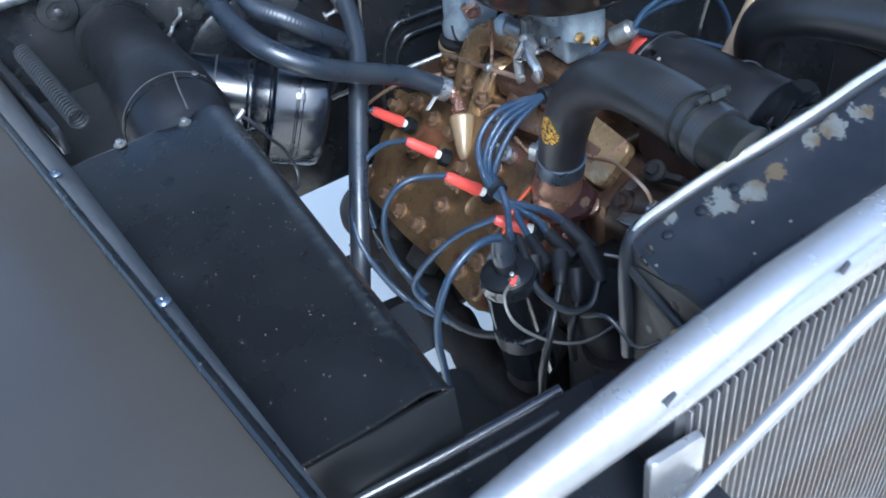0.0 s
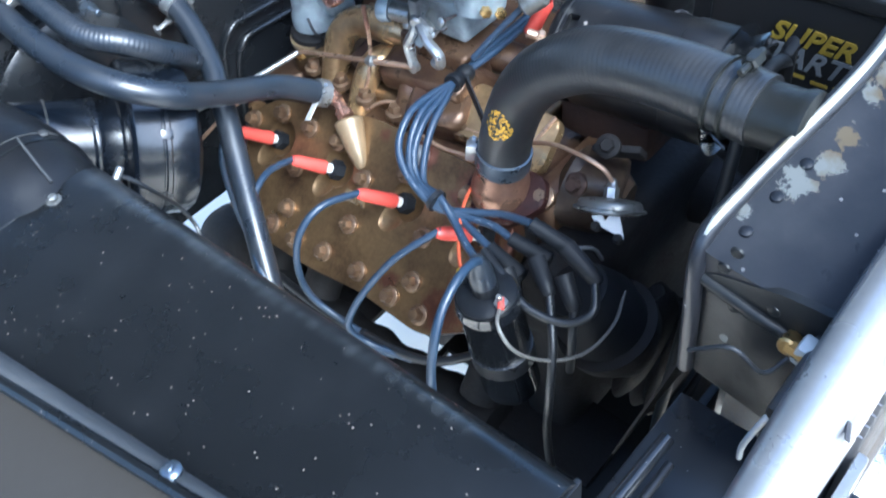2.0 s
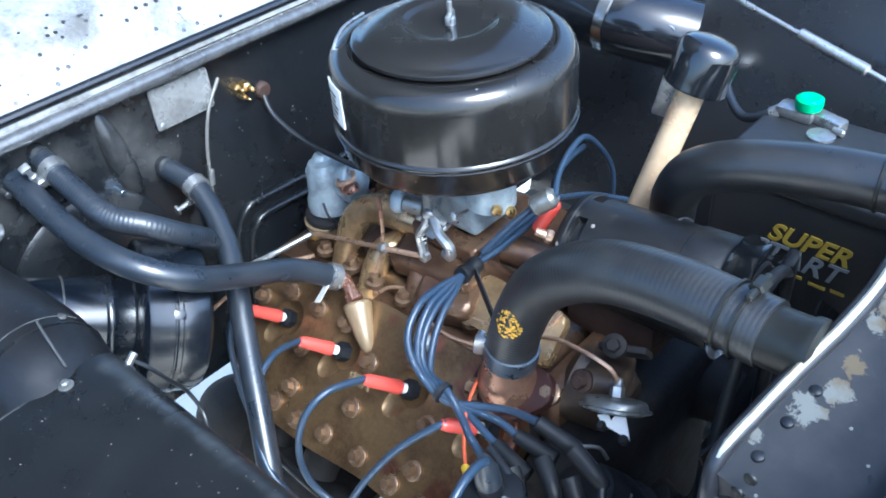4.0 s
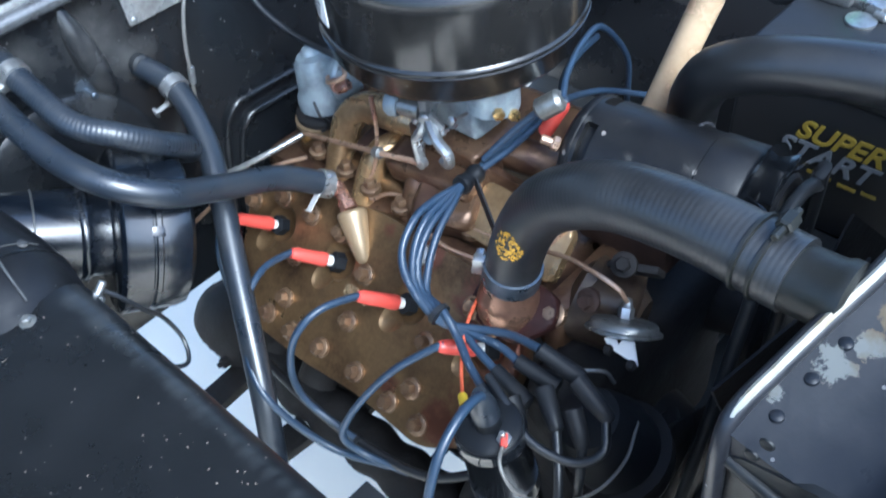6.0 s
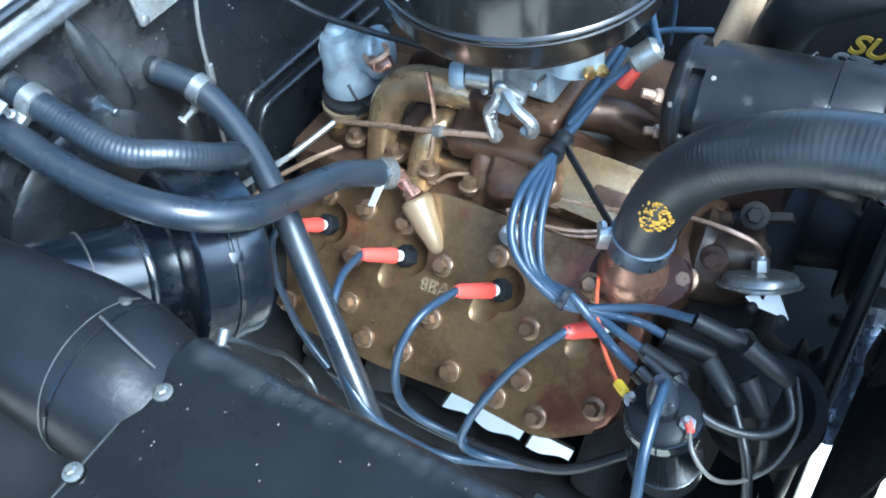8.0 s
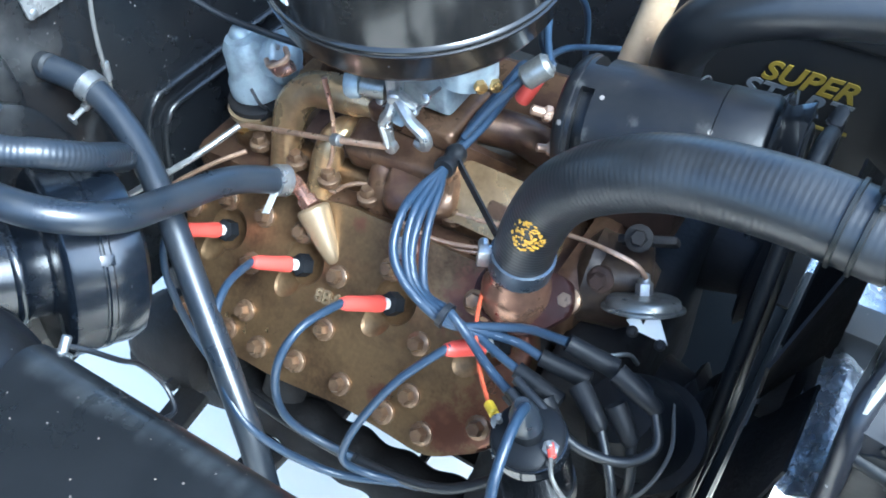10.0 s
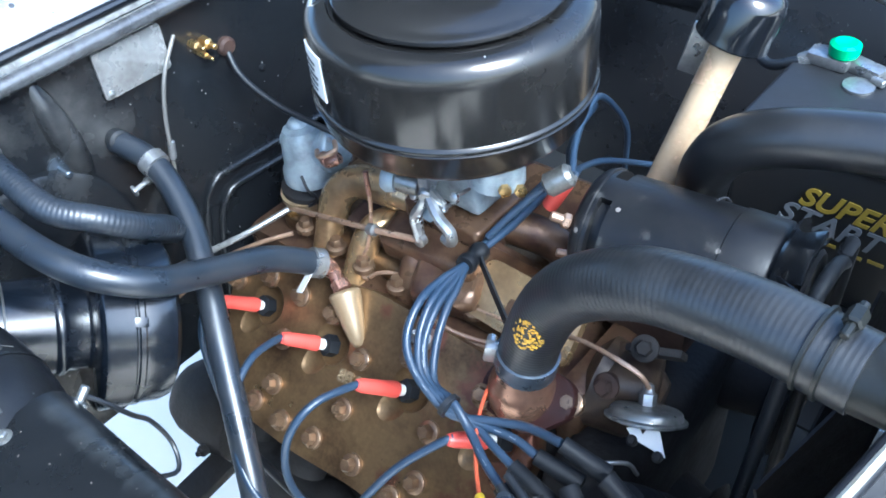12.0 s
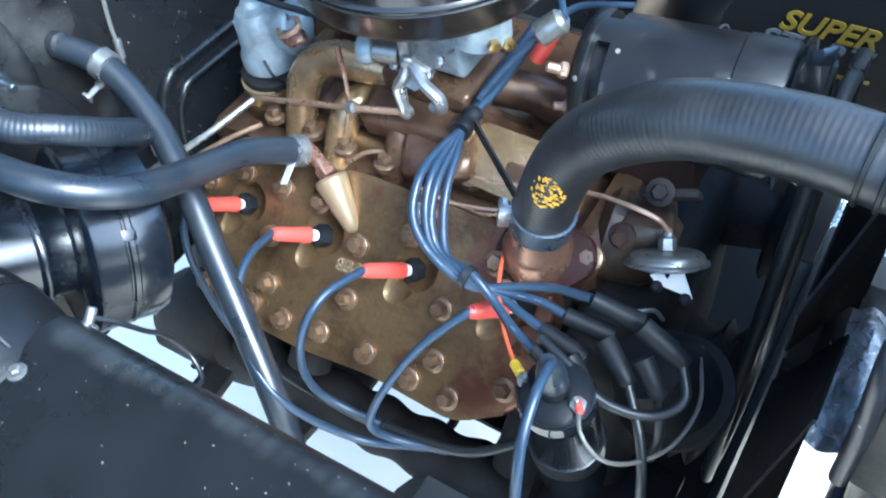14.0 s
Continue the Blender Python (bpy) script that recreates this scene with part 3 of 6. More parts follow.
for x, y in ((0.033, -0.455), (0.022, -0.522)):
    m = along((x, y, duct_z(x) + 0.002), (x, y, 1.3))
    part("screw", joined(lathe([(0.0065, 0), (0.0065, 0.0015), (0.005, 0.0022)], m, 16), rod(m @ Vector((0, 0, 0.001)), m @ Vector((0, 0, 0.006)), 0.0040, 6)), DISC, duct, "worn steel hex screw")
part("front_cap", block((0.004, 0.11, 0.10), pose(0.499, -0.459, duct_z(0.5) - 0.056), 0.001), DUCT, duct)
# Added plate and leg, unseen as such, that hide bright ground below.
part("support_bracket", block((0.072, 0.085, 0.004), pose(0.260, -0.3705, 0.902), 0.0015), BAY, duct)
part("bracket_leg", block((0.030, 0.004, 0.10), pose(0.260, -0.411, 0.950), 0.0015), BAY, duct)
part("underside", block((0.48, 0.15, 0.006), pose(0.26, -0.48, 1.0), 0.002), BAY, duct)
elbow = [(0.019, -0.458, 1.030), (-0.008, -0.457, 1.044), (-0.035, -0.455, 1.055), (-0.11, -0.458, 1.062), (-0.19, -0.461, 1.060), (-0.272, -0.464, 1.057)]
pipe = part("elbow_pipe", tube(elbow, lambda s: 0.054 + 0.004 * math.sin(math.pi * min(1.0, s * 2.2)) - 0.008 * max(0.0, s - 0.4) / 0.6, 50, 32), ELBOW, duct, "dented black round elbow pipe")
path, _ = spline(elbow, 60)
near = min(range(2, 58), key=lambda q: abs(path[q][0] + 0.030))
for i, r in ((near, 0.0590), (56, 0.054)):
    m = along(path[i], path[i + 1])
    part("weld_bead", lathe([(r - 0.005, -0.0012), (r, -0.0007), (r, 0.0012), (r - 0.005, 0.0018)], m, 36), DUCT, pipe)
part("seam", tube([(-0.024, -0.441, 1.1148), (-0.004, -0.444, 1.109), (0.020, -0.446, 1.094)], 0.0011, 14, 8), BEAD, pipe, "worn soldered seam")
for p in ((-0.030, -0.420, 1.101),):
    m = along(path[near], path[near + 1])
    side = (m.to_3x3().inverted() @ Vector((0, 1, 0))).normalized()
    over = (m.to_3x3().inverted() @ Vector((0, 0, 1))).normalized()
    part("worn_bead", tube([m @ ((side * math.cos(a) + over * math.sin(a)) * 0.0592) for a in np.linspace(0.7, 3.3, 16)], 0.0006, 40, 6), BEAD, pipe)
    part("rivet", lathe([(0.0045, 0), (0.004, 0.002), (0.002, 0.003)], along(p, (p[0], p[1] + 0.05, p[2] + 0.1)), 12), BEAD, pipe)

# ---- heater blower ----
blower = thing("heater_blower", (-0.13, -0.3, 0.82), "dark blue-black drum-shaped heater blower with rolled rings", "blower")
AXIS = Vector((0.362, 0.861, -0.356)).normalized()
CENTRE = Vector((-0.140, -0.297, 0.952))
m = along(CENTRE, CENTRE + AXIS)
part("housing", lathe([(0.046, -0.032), (0.078, -0.0315), (0.0825, -0.030), (0.0850, -0.027), (0.0845, -0.024), (0.0835, -0.002), (0.0818, -0.0005), (0.0818, 0.0005), (0.0835, 0.002), (0.0835, 0.006), (0.0822, 0.0075), (0.0822, 0.026), (0.079, 0.035), (0.068, 0.041), (0.03, 0.043)], m, 72), DRUM, blower)
part("neck", lathe([(0.03, -0.20), (0.044, -0.20), (0.045, -0.10), (0.0455, -0.062), (0.0475, -0.060), (0.0480, -0.056), (0.0465, -0.053), (0.0440, -0.050), (0.0440, -0.034), (0.047, -0.0315)], m, 56), DRUM, blower, "smooth blue-black inlet neck with a rolled rim")
part("neck_seam", lathe([(0.0445, -0.103), (0.0462, -0.1025), (0.0462, -0.1010), (0.0445, -0.1005)], m, 48), BEAD, blower)
for a in (0.4, 2.5, 4.6):
    part("housing_clip", block((0.010, 0.003, 0.012), m @ pose(0.0822 * math.cos(a), 0.0822 * math.sin(a), 0.003) @ pose(0, 0, 0, 0, 0, math.degrees(a) + 90), 0.001), DRUM, blower)
strap = thing("earth_strap", (0.025, -0.402, 1.064), "dark earth wire on a bright screw at the duct edge", "wire")
part("screw", joined(lathe([(0.0075, 0), (0.0075, 0.003), (0.005, 0.004)], along((0.025, -0.404, 1.062), (0.022, -0.36, 1.085)), 6), rod((0.025, -0.404, 1.062), (0.0225, -0.392, 1.070), 0.0035)), STEEL, strap)
part("wire", tube([(0.022, -0.398, 1.066), (0.034, -0.390, 1.058), (0.040, -0.378, 1.035), (0.036, -0.366, 1.010), (0.046, -0.362, 0.985), (0.062, -0.372, 0.975), (0.060, -0.390, 0.985)], 0.0020, 34, 8), CORD, strap)

# ---- heater hoses ----
H1 = [(-0.272, -0.343, 1.103), (-0.166, -0.341, 1.079), (-0.093, -0.327, 1.067), (-0.062, -0.287, 1.039), (-0.071, -0.229, 1.0), (-0.073, -0.162, 0.964), (-0.057, -0.112, 0.928)]
H2 = [(-0.272, -0.18, 1.036), (-0.221, -0.172, 1.021), (-0.163, -0.186, 0.991), (-0.107, -0.216, 0.96), (-0.054, -0.251, 0.917), (-0.001, -0.286, 0.87), (0.045, -0.318, 0.818), (0.08, -0.35, 0.74), (0.11, -0.375, 0.66)]
H3 = [(-0.272, -0.312, 1.118), (-0.215, -0.310, 1.098), (-0.165, -0.305, 1.082), (-0.135, -0.280, 1.068), (-0.128, -0.250, 1.042), (-0.140, -0.220, 1.012), (-0.175, -0.200, 0.975), (-0.235, -0.190, 0.935), (-0.272, -0.186, 0.915)]
for pts, r, lab, where in ((H1, 0.0135, "smooth black rubber heater hose looping to the cylinder head", (0.985,)), (H2, 0.0130, "smooth black heater hose dropping beside the engine", (0.10,)), (H3, 0.0125, "ribbed grey-black heater hose between two firewall pipes", (0.07,))):
    hose = thing("heater_hose", pts[0], lab, "hose", "heater hoses")
    part("hose", tube(pts, r, 420 if pts is H3 else 70, 18, ribs=(0.0042, 0.00016) if pts is H3 else None), SLICK, hose)
    for a in where:
        clamp(pts, r + 0.0006, hose, STEEL, at=a, width=0.014, tail=0.018, turn=280 if pts is H2 else 200, screw=pts is not H1)
        if pts is H1:
            part("clamp_tail", sheet(lambda u, v: Vector((-0.058 - 0.008 * u + 0.009 * v, -0.124 - 0.022 * u, 0.938 - 0.030 * u + 0.004 * v)), np.linspace(0, 1, 5), [0, 0.5, 1], 0.0012, (0.3, 0.7, -0.4)), TAG, hose, "bright flat clamp tail")
    if pts is H2:
        part("clamp_nut", joined(rod((-0.232, -0.166, 0.985), (-0.222, -0.160, 0.975), 0.0075, 6), rod((-0.238, -0.170, 0.991), (-0.214, -0.155, 0.967), 0.0034, 8)), STEEL, hose, "bright hanging clamp nut")
    if pts is not H1:
        part("pipe_stub", rod(Vector(pts[0]) + Vector((-0.004, 0, 0.001)), Vector(pts[0]) + Vector((0.012, 0, 0.003)), r - 0.0015, 20), BAY, hose)

# ---- engine ----
U, W, N = Vector((0.9988, 0.0, 0.0499)), Vector((-0.0346, 0.7216, 0.6915)), Vector((-0.036, -0.6924, 0.7207))
HEAD = Matrix((( *U,), (*W,), (*N,))).transposed().to_4x4()
HEAD.translation = Vector((0.03, -0.17, 0.83))


def on_head(u, w, h=0.0):
    return HEAD @ Matrix.Translation((u, w, h))


engine = thing("engine_block", (0.0, 0.0, 0.45), "bronze-painted cast-iron V8 engine block", "engine")
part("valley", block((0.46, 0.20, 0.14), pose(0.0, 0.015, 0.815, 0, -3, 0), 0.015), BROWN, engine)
part("crankcase", joined(block((0.44, 0.26, 0.20), pose(0.0, 0.015, 0.72, 0, -3, 0), 0.03), block((0.44, 0.13, 0.18), pose(0.0, 0.015, 0.55, 0, -3, 0), 0.03)), IRON, engine)
outline = [(-0.236, 0.07), (-0.18, -0.086), (-0.05, -0.088), (0.04, -0.080), (0.14, -0.086), (0.20, -0.05), (0.205, 0.05), (0.16, 0.105), (-0.03, 0.108), (-0.19, 0.078), (-0.236, 0.04)]
part("cylinder_bank", slab(rounded([(u * 0.985, w * 0.97) for u, w in outline], 0.02), -0.14, -0.026, HEAD, 0.004), IRON, engine)
part("front_cover", block((0.03, 0.20, 0.24), pose(0.235, 0.01, 0.80), 0.012), BROWN, engine)
part("oil_pan", block((0.46, 0.11, 0.12), pose(-0.02, 0.015, 0.42), 0.03), IRON, engine)
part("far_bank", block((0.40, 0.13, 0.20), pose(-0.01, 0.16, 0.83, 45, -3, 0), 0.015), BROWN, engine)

head = thing("cylinder_head", HEAD @ Vector((0, 0, -0.02)), "bronze-painted flat cylinder head with rust stains and hex bolts", "cylinder head")
bm = slab(rounded(outline, 0.018), -0.026, 0.0, HEAD, 0.006, 3)
casting = part("casting", bm, BRONZE, head)
PITS = [(-0.162, 0.033), (-0.057, 0.033), (0.055, 0.036), (0.160, 0.040)]


def carve(ob, cutters):
    """Cuts the given meshes out of an object and keeps the result as its mesh."""
    tools = []
    for cut in cutters:
        bmesh.ops.recalc_face_normals(cut, faces=cut.faces)
        me = bpy.data.meshes.new("cutter")
        cut.to_mesh(me)
        cut.free()
        tools.append(new("cutter", me))
        mod = ob.modifiers.new("cut", "BOOLEAN")
        mod.operation, mod.solver, mod.object = "DIFFERENCE", "EXACT", tools[-1]
    bpy.context.view_layer.update()
    me = bpy.data.meshes.new_from_object(ob.evaluated_get(bpy.context.evaluated_depsgraph_get()))
    ob.modifiers.clear()
    ob.data = me
    for t in tools:
        bpy.data.objects.remove(t)


def bowl(m):
    bm = bmesh.new()
    bmesh.ops.create_uvsphere(bm, u_segments=32, v_segments=16, radius=1.0, matrix=m)
    return bm


carve(casting, [bowl(on_head(u + 0.002, w + 0.003, 0.004) @ Matrix.Diagonal((0.024, 0.024, 0.020, 1))) for u, w in PITS]
      + [bowl(on_head(u - 0.010, w - 0.020, 0.006) @ pose(0, 0, 0, 0, 0, 60) @ Matrix.Diagonal((0.026, 0.017, 0.011, 1))) for u, w in PITS])
BOLTS = [(-0.214, 0.042), (-0.170, 0.065), (-0.118, 0.064), (-0.067, 0.065), (-0.012, 0.038), (0.043, 0.067), (-0.118, 0.012), (-0.107, -0.037), (-0.122, -0.064), (-0.078, -0.066), (-0.008, -0.017), (-0.029, -0.061), (0.029, -0.060), (0.096, 0.012), (0.104, -0.038), (0.084, -0.065), (0.129, -0.066), (-0.186, -0.064), (0.147, 0.069), (0.180, -0.035), (-0.21, -0.01)]
for k, (u, w) in enumerate(BOLTS):
    part("head_bolt", hexbolt(on_head(u, w, 0.003) @ pose(0, 0, 0, 0, 0, 17 * k), 0.0078, 0.011, 0.0118), BOLT, head)
# Letters and emblem take a paler bronze to stand for their highlights.
lettering("cast_letters", "8BA", 0.019, on_head(-0.030, 0.0065, 0.0005) @ pose(0, 0, 0, 0, 0, 4), CONE, head, depth=0.0030, bold=0.0005, label="raised casting mark 8BA")
ring = []
for a in np.arange(28) * 2 * math.pi / 28:
    ring.append((0.0165 * math.cos(a), 0.0085 * math.sin(a)))
part("cast_emblem", joined(tube([(x, y, 0) for x, y in ring + ring[:1]], 0.0016, 40, 8), block((0.018, 0.0022, 0.0014), pose(0, 0.0018, 0, 0, 0, 12), 0.0005), block((0.014, 0.0022, 0.0014), pose(0.001, -0.002, 0, 0, 0, 8), 0.0005)), CONE, head, "raised oval casting emblem")
head.children[-1].data.transform(on_head(-0.008, -0.045, 0.0008) @ pose(0, 0, 0, 0, 0, 4))
part("water_boss", lathe([(0.003, -0.003), (0.0065, -0.001), (0.0088, 0.004), (0.0118, 0.018), (0.0165, 0.048), (0.0172, 0.055), (0.0150, 0.058), (0.009, 0.059)], along(HEAD @ Vector((-0.024, 0.050, -0.003)), HEAD @ Vector((-0.058, 0.092, 0.010))), 28), CONE, head, "cone-shaped golden water boss")
part("hose_fitting", joined(rod(HEAD @ Vector((-0.058, 0.098, 0.020)), (-0.050, -0.106, 0.918), 0.0075, 12), lathe([(0.010, 0), (0.010, 0.010), (0.007, 0.012)], along(HEAD @ Vector((-0.056, 0.096, 0.018)), (-0.050, -0.106, 0.918)), 6), tube([(-0.050, -0.106, 0.915), (-0.0515, -0.108, 0.926), (-0.057, -0.113, 0.930)], 0.0075, 10, 12)), PINK, head, "copper-coloured hose elbow")
part("sender", joined(lathe([(0.011, 0), (0.011, 0.012), (0.007, 0.014), (0.007, 0.022), (0.003, 0.023)], on_head(0.052, 0.092, 0), 12), rod(on_head(0.052, 0.092, 0.02) @ Vector((0, 0, 0)), on_head(0.056, 0.098, 0.034) @ Vector((0, 0, 0)), 0.003)), STEEL, head)

# ---- spark plugs and leads ----
LEADS = [
    [(-0.134, -0.196, 0.894), (-0.143, -0.212, 0.888), (-0.138, -0.228, 0.861), (-0.129, -0.236, 0.815), (-0.112, -0.242, 0.765), (-0.06, -0.255, 0.72)],
    [(-0.048, -0.189, 0.888), (-0.037, -0.232, 0.905), (-0.021, -0.27, 0.896), (0.002, -0.296, 0.871), (0.046, -0.312, 0.836), (0.10, -0.29, 0.775), (0.16, -0.262, 0.765)],
    [(0.066, -0.192, 0.902), (0.058, -0.235, 0.913), (0.052, -0.265, 0.895), (0.048, -0.278, 0.853), (0.052, -0.277, 0.805), (0.082, -0.268, 0.775), (0.15, -0.258, 0.76)],
    [(0.176, -0.189, 0.907), (0.149, -0.222, 0.883), (0.130, -0.249, 0.852), (0.118, -0.270, 0.822), (0.117, -0.281, 0.799), (0.135, -0.272, 0.775), (0.18, -0.255, 0.765)],
]
for (u, w), lead in zip(PITS, LEADS):
    seat = HEAD @ Vector((u, w, 0.0))
    start = Vector(lead[0])
    d = (start - seat).normalized()
    if u > 0.15:
        seat = start + Vector((0.030, 0.040, -0.020))
        d = (start - seat).normalized()
    plug = thing("spark_plug", seat, "spark plug with white insulator and bright steel hex", "spark plug", "spark plugs")
    part("hex", lathe([(0.012, -0.006), (0.012, 0.006), (0.008, 0.008), (0.006, 0.008)], along(seat, start), 6), BOOT, plug, "blackened steel hex")
    part("insulator", lathe([(0.0055, 0.007), (0.006, 0.010), (0.005, 0.022), (0.004, 0.03)], along(seat, start), 14), PAPER, plug)
    wire = thing("plug_lead", start, "blue-grey ignition lead with a red boot", "wire", "ignition leads")
    far = (start - seat).length
    part("boot", lathe([(0.0062, 0.016), (0.0082, 0.0165), (0.0085, 0.022), (0.0078, 0.03), (0.0072, far - 0.008), (0.0055, far - 0.001), (0.004, far)], along(seat, start), 18), REDBOOT, wire, "red rubber spark plug boot")
    part("lead", tube([tuple(start - d * 0.006)] + [tuple(p) for p in lead], 0.0040, 60, 10), WIRE, wire)
loom = thing("lead_loom", (0.13, -0.26, 0.765), "black corrugated loom carrying the plug leads along the block", "wire loom")
part("loom", tube([(-0.08, -0.25, 0.735), (0.03, -0.262, 0.755), (0.11, -0.263, 0.765), (0.20, -0.250, 0.775), (0.26, -0.21, 0.80)], 0.0052, 60, 12), CORD, loom)
part("cable_tie", lathe([(0.005, 0), (0.0068, 0.0005), (0.0068, 0.004), (0.005, 0.0045)], along((0.11, -0.263, 0.765), (0.12, -0.263, 0.7655)), 14), BOOT, loom)

# bundle from the far bank to the distributor
BUN = [(0.101, -0.058, 0.981), (0.106, -0.095, 0.983), (0.111, -0.127, 0.980), (0.120, -0.155, 0.964), (0.140, -0.172, 0.948), (0.175, -0.179, 0.942)]
BACK = [(0.092, 0.102, 0.976), (0.094, 0.05, 0.976), (0.097, -0.002, 0.978)]
ENDS = [
    ([(0.207, -0.168, 0.938), (0.24, -0.158, 0.946), (0.277, -0.162, 0.960)], (0.316, -0.156, 0.945)),
    ([(0.205, -0.172, 0.934), (0.235, -0.168, 0.936), (0.258, -0.170, 0.935)], (0.298, -0.164, 0.925)),
    ([(0.200, -0.176, 0.932), (0.225, -0.182, 0.930), (0.245, -0.186, 0.928)], (0.286, -0.190, 0.918)),
    ([(0.200, -0.184, 0.934), (0.225, -0.198, 0.932), (0.250, -0.208, 0.930)], (0.282, -0.216, 0.916)),
]
for k, (end, tip) in enumerate(ENDS):
    s = k - 1.5
    off = [(0.0, 0.0, 0.0), (0.0045 * s, 0.002 * s, -0.002 * s), (0.0058 * s, 0.003 * s + 0.004 * (k % 2), -0.005 * s), (0.006 * s, 0.004 * s + 0.005 * (k % 2), -0.005 * s), (0.004 * s, 0.003 * s, -0.004 * s), (0.0, 0.002 * s, 0.003 * s)]
    pts = [tuple(np.array(p) + (0.004 * s, 0, 0.003 * (k % 2))) for p in BACK] + [tuple(np.array(p) + o) for p, o in zip(BUN, off)] + end
    wire = thing("ignition_lead", pts[0], "blue-grey ignition lead in a tied bundle with a black boot", "wire", "ignition leads")
    part("lead", tube(pts, 0.0040, 110, 10), WIRE, wire)
    a, b = Vector(end[-1]), Vector(tip)
    path, _ = spline(pts, 90)
    for i in ((80, 83) if k % 2 else (58, 61)):
        p, q = Vector(path[i]), Vector(path[i + 2])
        up = (Vector((0.35, -0.53, 1.54)) - p).normalized() * 0.0034
        part("print_bar", rod(p + up * 1.12, p.lerp(q, 0.7) + up * 1.12, 0.0004, 6), GREYINK, wire)
    part("boot", lathe([(0.005, 0.004), (0.0072, 0.0), (0.0078, (b - a).length * 0.5), (0.0088, (b - a).length), (0.005, (b - a).length + 0.002)], along(a, b), 16), BOOT, wire, "black rubber distributor boot")
tape = thing("bundle_tie", (0.1, -0.05, 0.97), "dark rubber strap and cable tie round the lead bundle", "cable tie")
part("strap", tube([(0.099, -0.038, 0.978), (0.1, -0.052, 0.980), (0.102, -0.068, 0.982)], lambda q: 0.0092 + 0.0012 * math.sin(9 * q), 16, 16), BOOT, tape)
part("strap_tail", sheet(lambda u, v: Vector((0.108 + 0.062 * u, -0.054 - 0.030 * u + 0.002 * v, 0.975 - 0.048 * u + 0.010 * v)), np.linspace(0, 1, 8), [0, 1], 0.0025, (0, 1, 0)), BOOT, tape)
part("tie", tube([(0.170, -0.1785, 0.943), (0.175, -0.179, 0.942)], 0.0115, 6, 14), CORD, tape)

# ---- intake manifold and carburettor ----
intake = thing("intake_manifold", (0.0, 0.015, 0.87), "golden-bronze cast intake manifold with curved runners and oil stains", "intake manifold")
part("deck", block((0.36, 0.15, 0.028), pose(-0.01, 0.015, 0.893, 0, -3, 0), 0.010, 3), BRONZE, intake)
part("runner", tube([(-0.112, -0.062, 0.868), (-0.113, -0.044, 0.918), (-0.108, -0.030, 0.946), (-0.088, -0.016, 0.960), (-0.045, -0.010, 0.963), (0.0, 0.002, 0.955), (0.03, 0.01, 0.945)], lambda q: 0.0160 + 0.0035 * math.sin(3.0 * q) + 0.004 * max(0.0, 0.15 - q) / 0.15, 48, 26), GOLD, intake)
part("runner", tube([(-0.056, -0.074, 0.866), (-0.055, -0.060, 0.900), (-0.052, -0.042, 0.926), (-0.044, -0.022, 0.930), (-0.036, -0.002, 0.912), (-0.03, 0.012, 0.885)], lambda q: 0.0165 + 0.003 * max(0.0, 0.2 - q) / 0.2, 36, 24), GOLD, intake)
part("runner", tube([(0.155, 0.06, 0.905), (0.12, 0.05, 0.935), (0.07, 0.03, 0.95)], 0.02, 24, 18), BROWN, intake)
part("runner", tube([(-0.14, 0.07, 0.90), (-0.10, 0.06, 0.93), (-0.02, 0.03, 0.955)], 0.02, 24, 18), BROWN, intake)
part("port_boss", cast(tube([(0.016, -0.068, 0.878), (0.016, -0.058, 0.905), (0.017, -0.048, 0.926), (0.020, -0.030, 0.940)], lambda q: 0.0165 - 0.003 * q, 20, 18), 0.0015, 0.012, 1), BROWN, intake, "rust-stained cast port boss")
part("centre_casting", cast(joined(block((0.12, 0.070, 0.034), pose(0.030, -0.020, 0.940, 14, -2, 4), 0.011, 3), block((0.075, 0.06, 0.05), pose(0.062, -0.045, 0.915, 24, 0, 20), 0.014, 3)), 0.0025, 0.016), BROWN, intake, "rust-stained lumpy centre casting")
# Dark block put under the arch in place of the shade there.
part("recess", cast(block((0.10, 0.05, 0.022), pose(-0.040, -0.022, 0.925, 12, -2, 0), 0.008, 3), 0.002, 0.02), RUSTY, intake)
part("carburettor_pad", cast(block((0.10, 0.075, 0.026), pose(0.035, 0.010, 0.968), 0.008, 3), 0.0015, 0.02), BROWN, intake)
part("gusset", cast(slab(rounded([(0, 0), (0.10, 0.0), (0.03, 0.06)], 0.01), 0, 0.012, Matrix(((0.7, 0, 0.7, 0.055), (0.7, 0, -0.7, -0.03), (0, 1, 0, 0.905), (0, 0, 0, 1))), 0.004), 0.001, 0.02, 1), BROWN, intake)
part("side_plate", cast(slab(rounded([(-0.065, -0.030), (0.062, -0.034), (0.058, 0.028), (-0.060, 0.030)], 0.012), 0, 0.014, Matrix(((1, 0, 0, 0.150), (0, 0.80, -0.6, -0.032), (0, 0.6, 0.8, 0.920), (0, 0, 0, 1))), 0.004), 0.001, 0.03, 1), GOLD, intake, "flat golden-bronze side plate")
part("cast_tag", slab(rounded([(-0.022, -0.008), (0.022, -0.008), (0.022, 0.008), (-0.022, 0.008)], 0.003), 0, 0.0015, Matrix(((1, 0, 0, 0.155), (0, 0.80, -0.6, -0.045), (0, 0.6, 0.8, 0.928), (0, 0, 0, 1))), 0.0005), BROWN, intake)
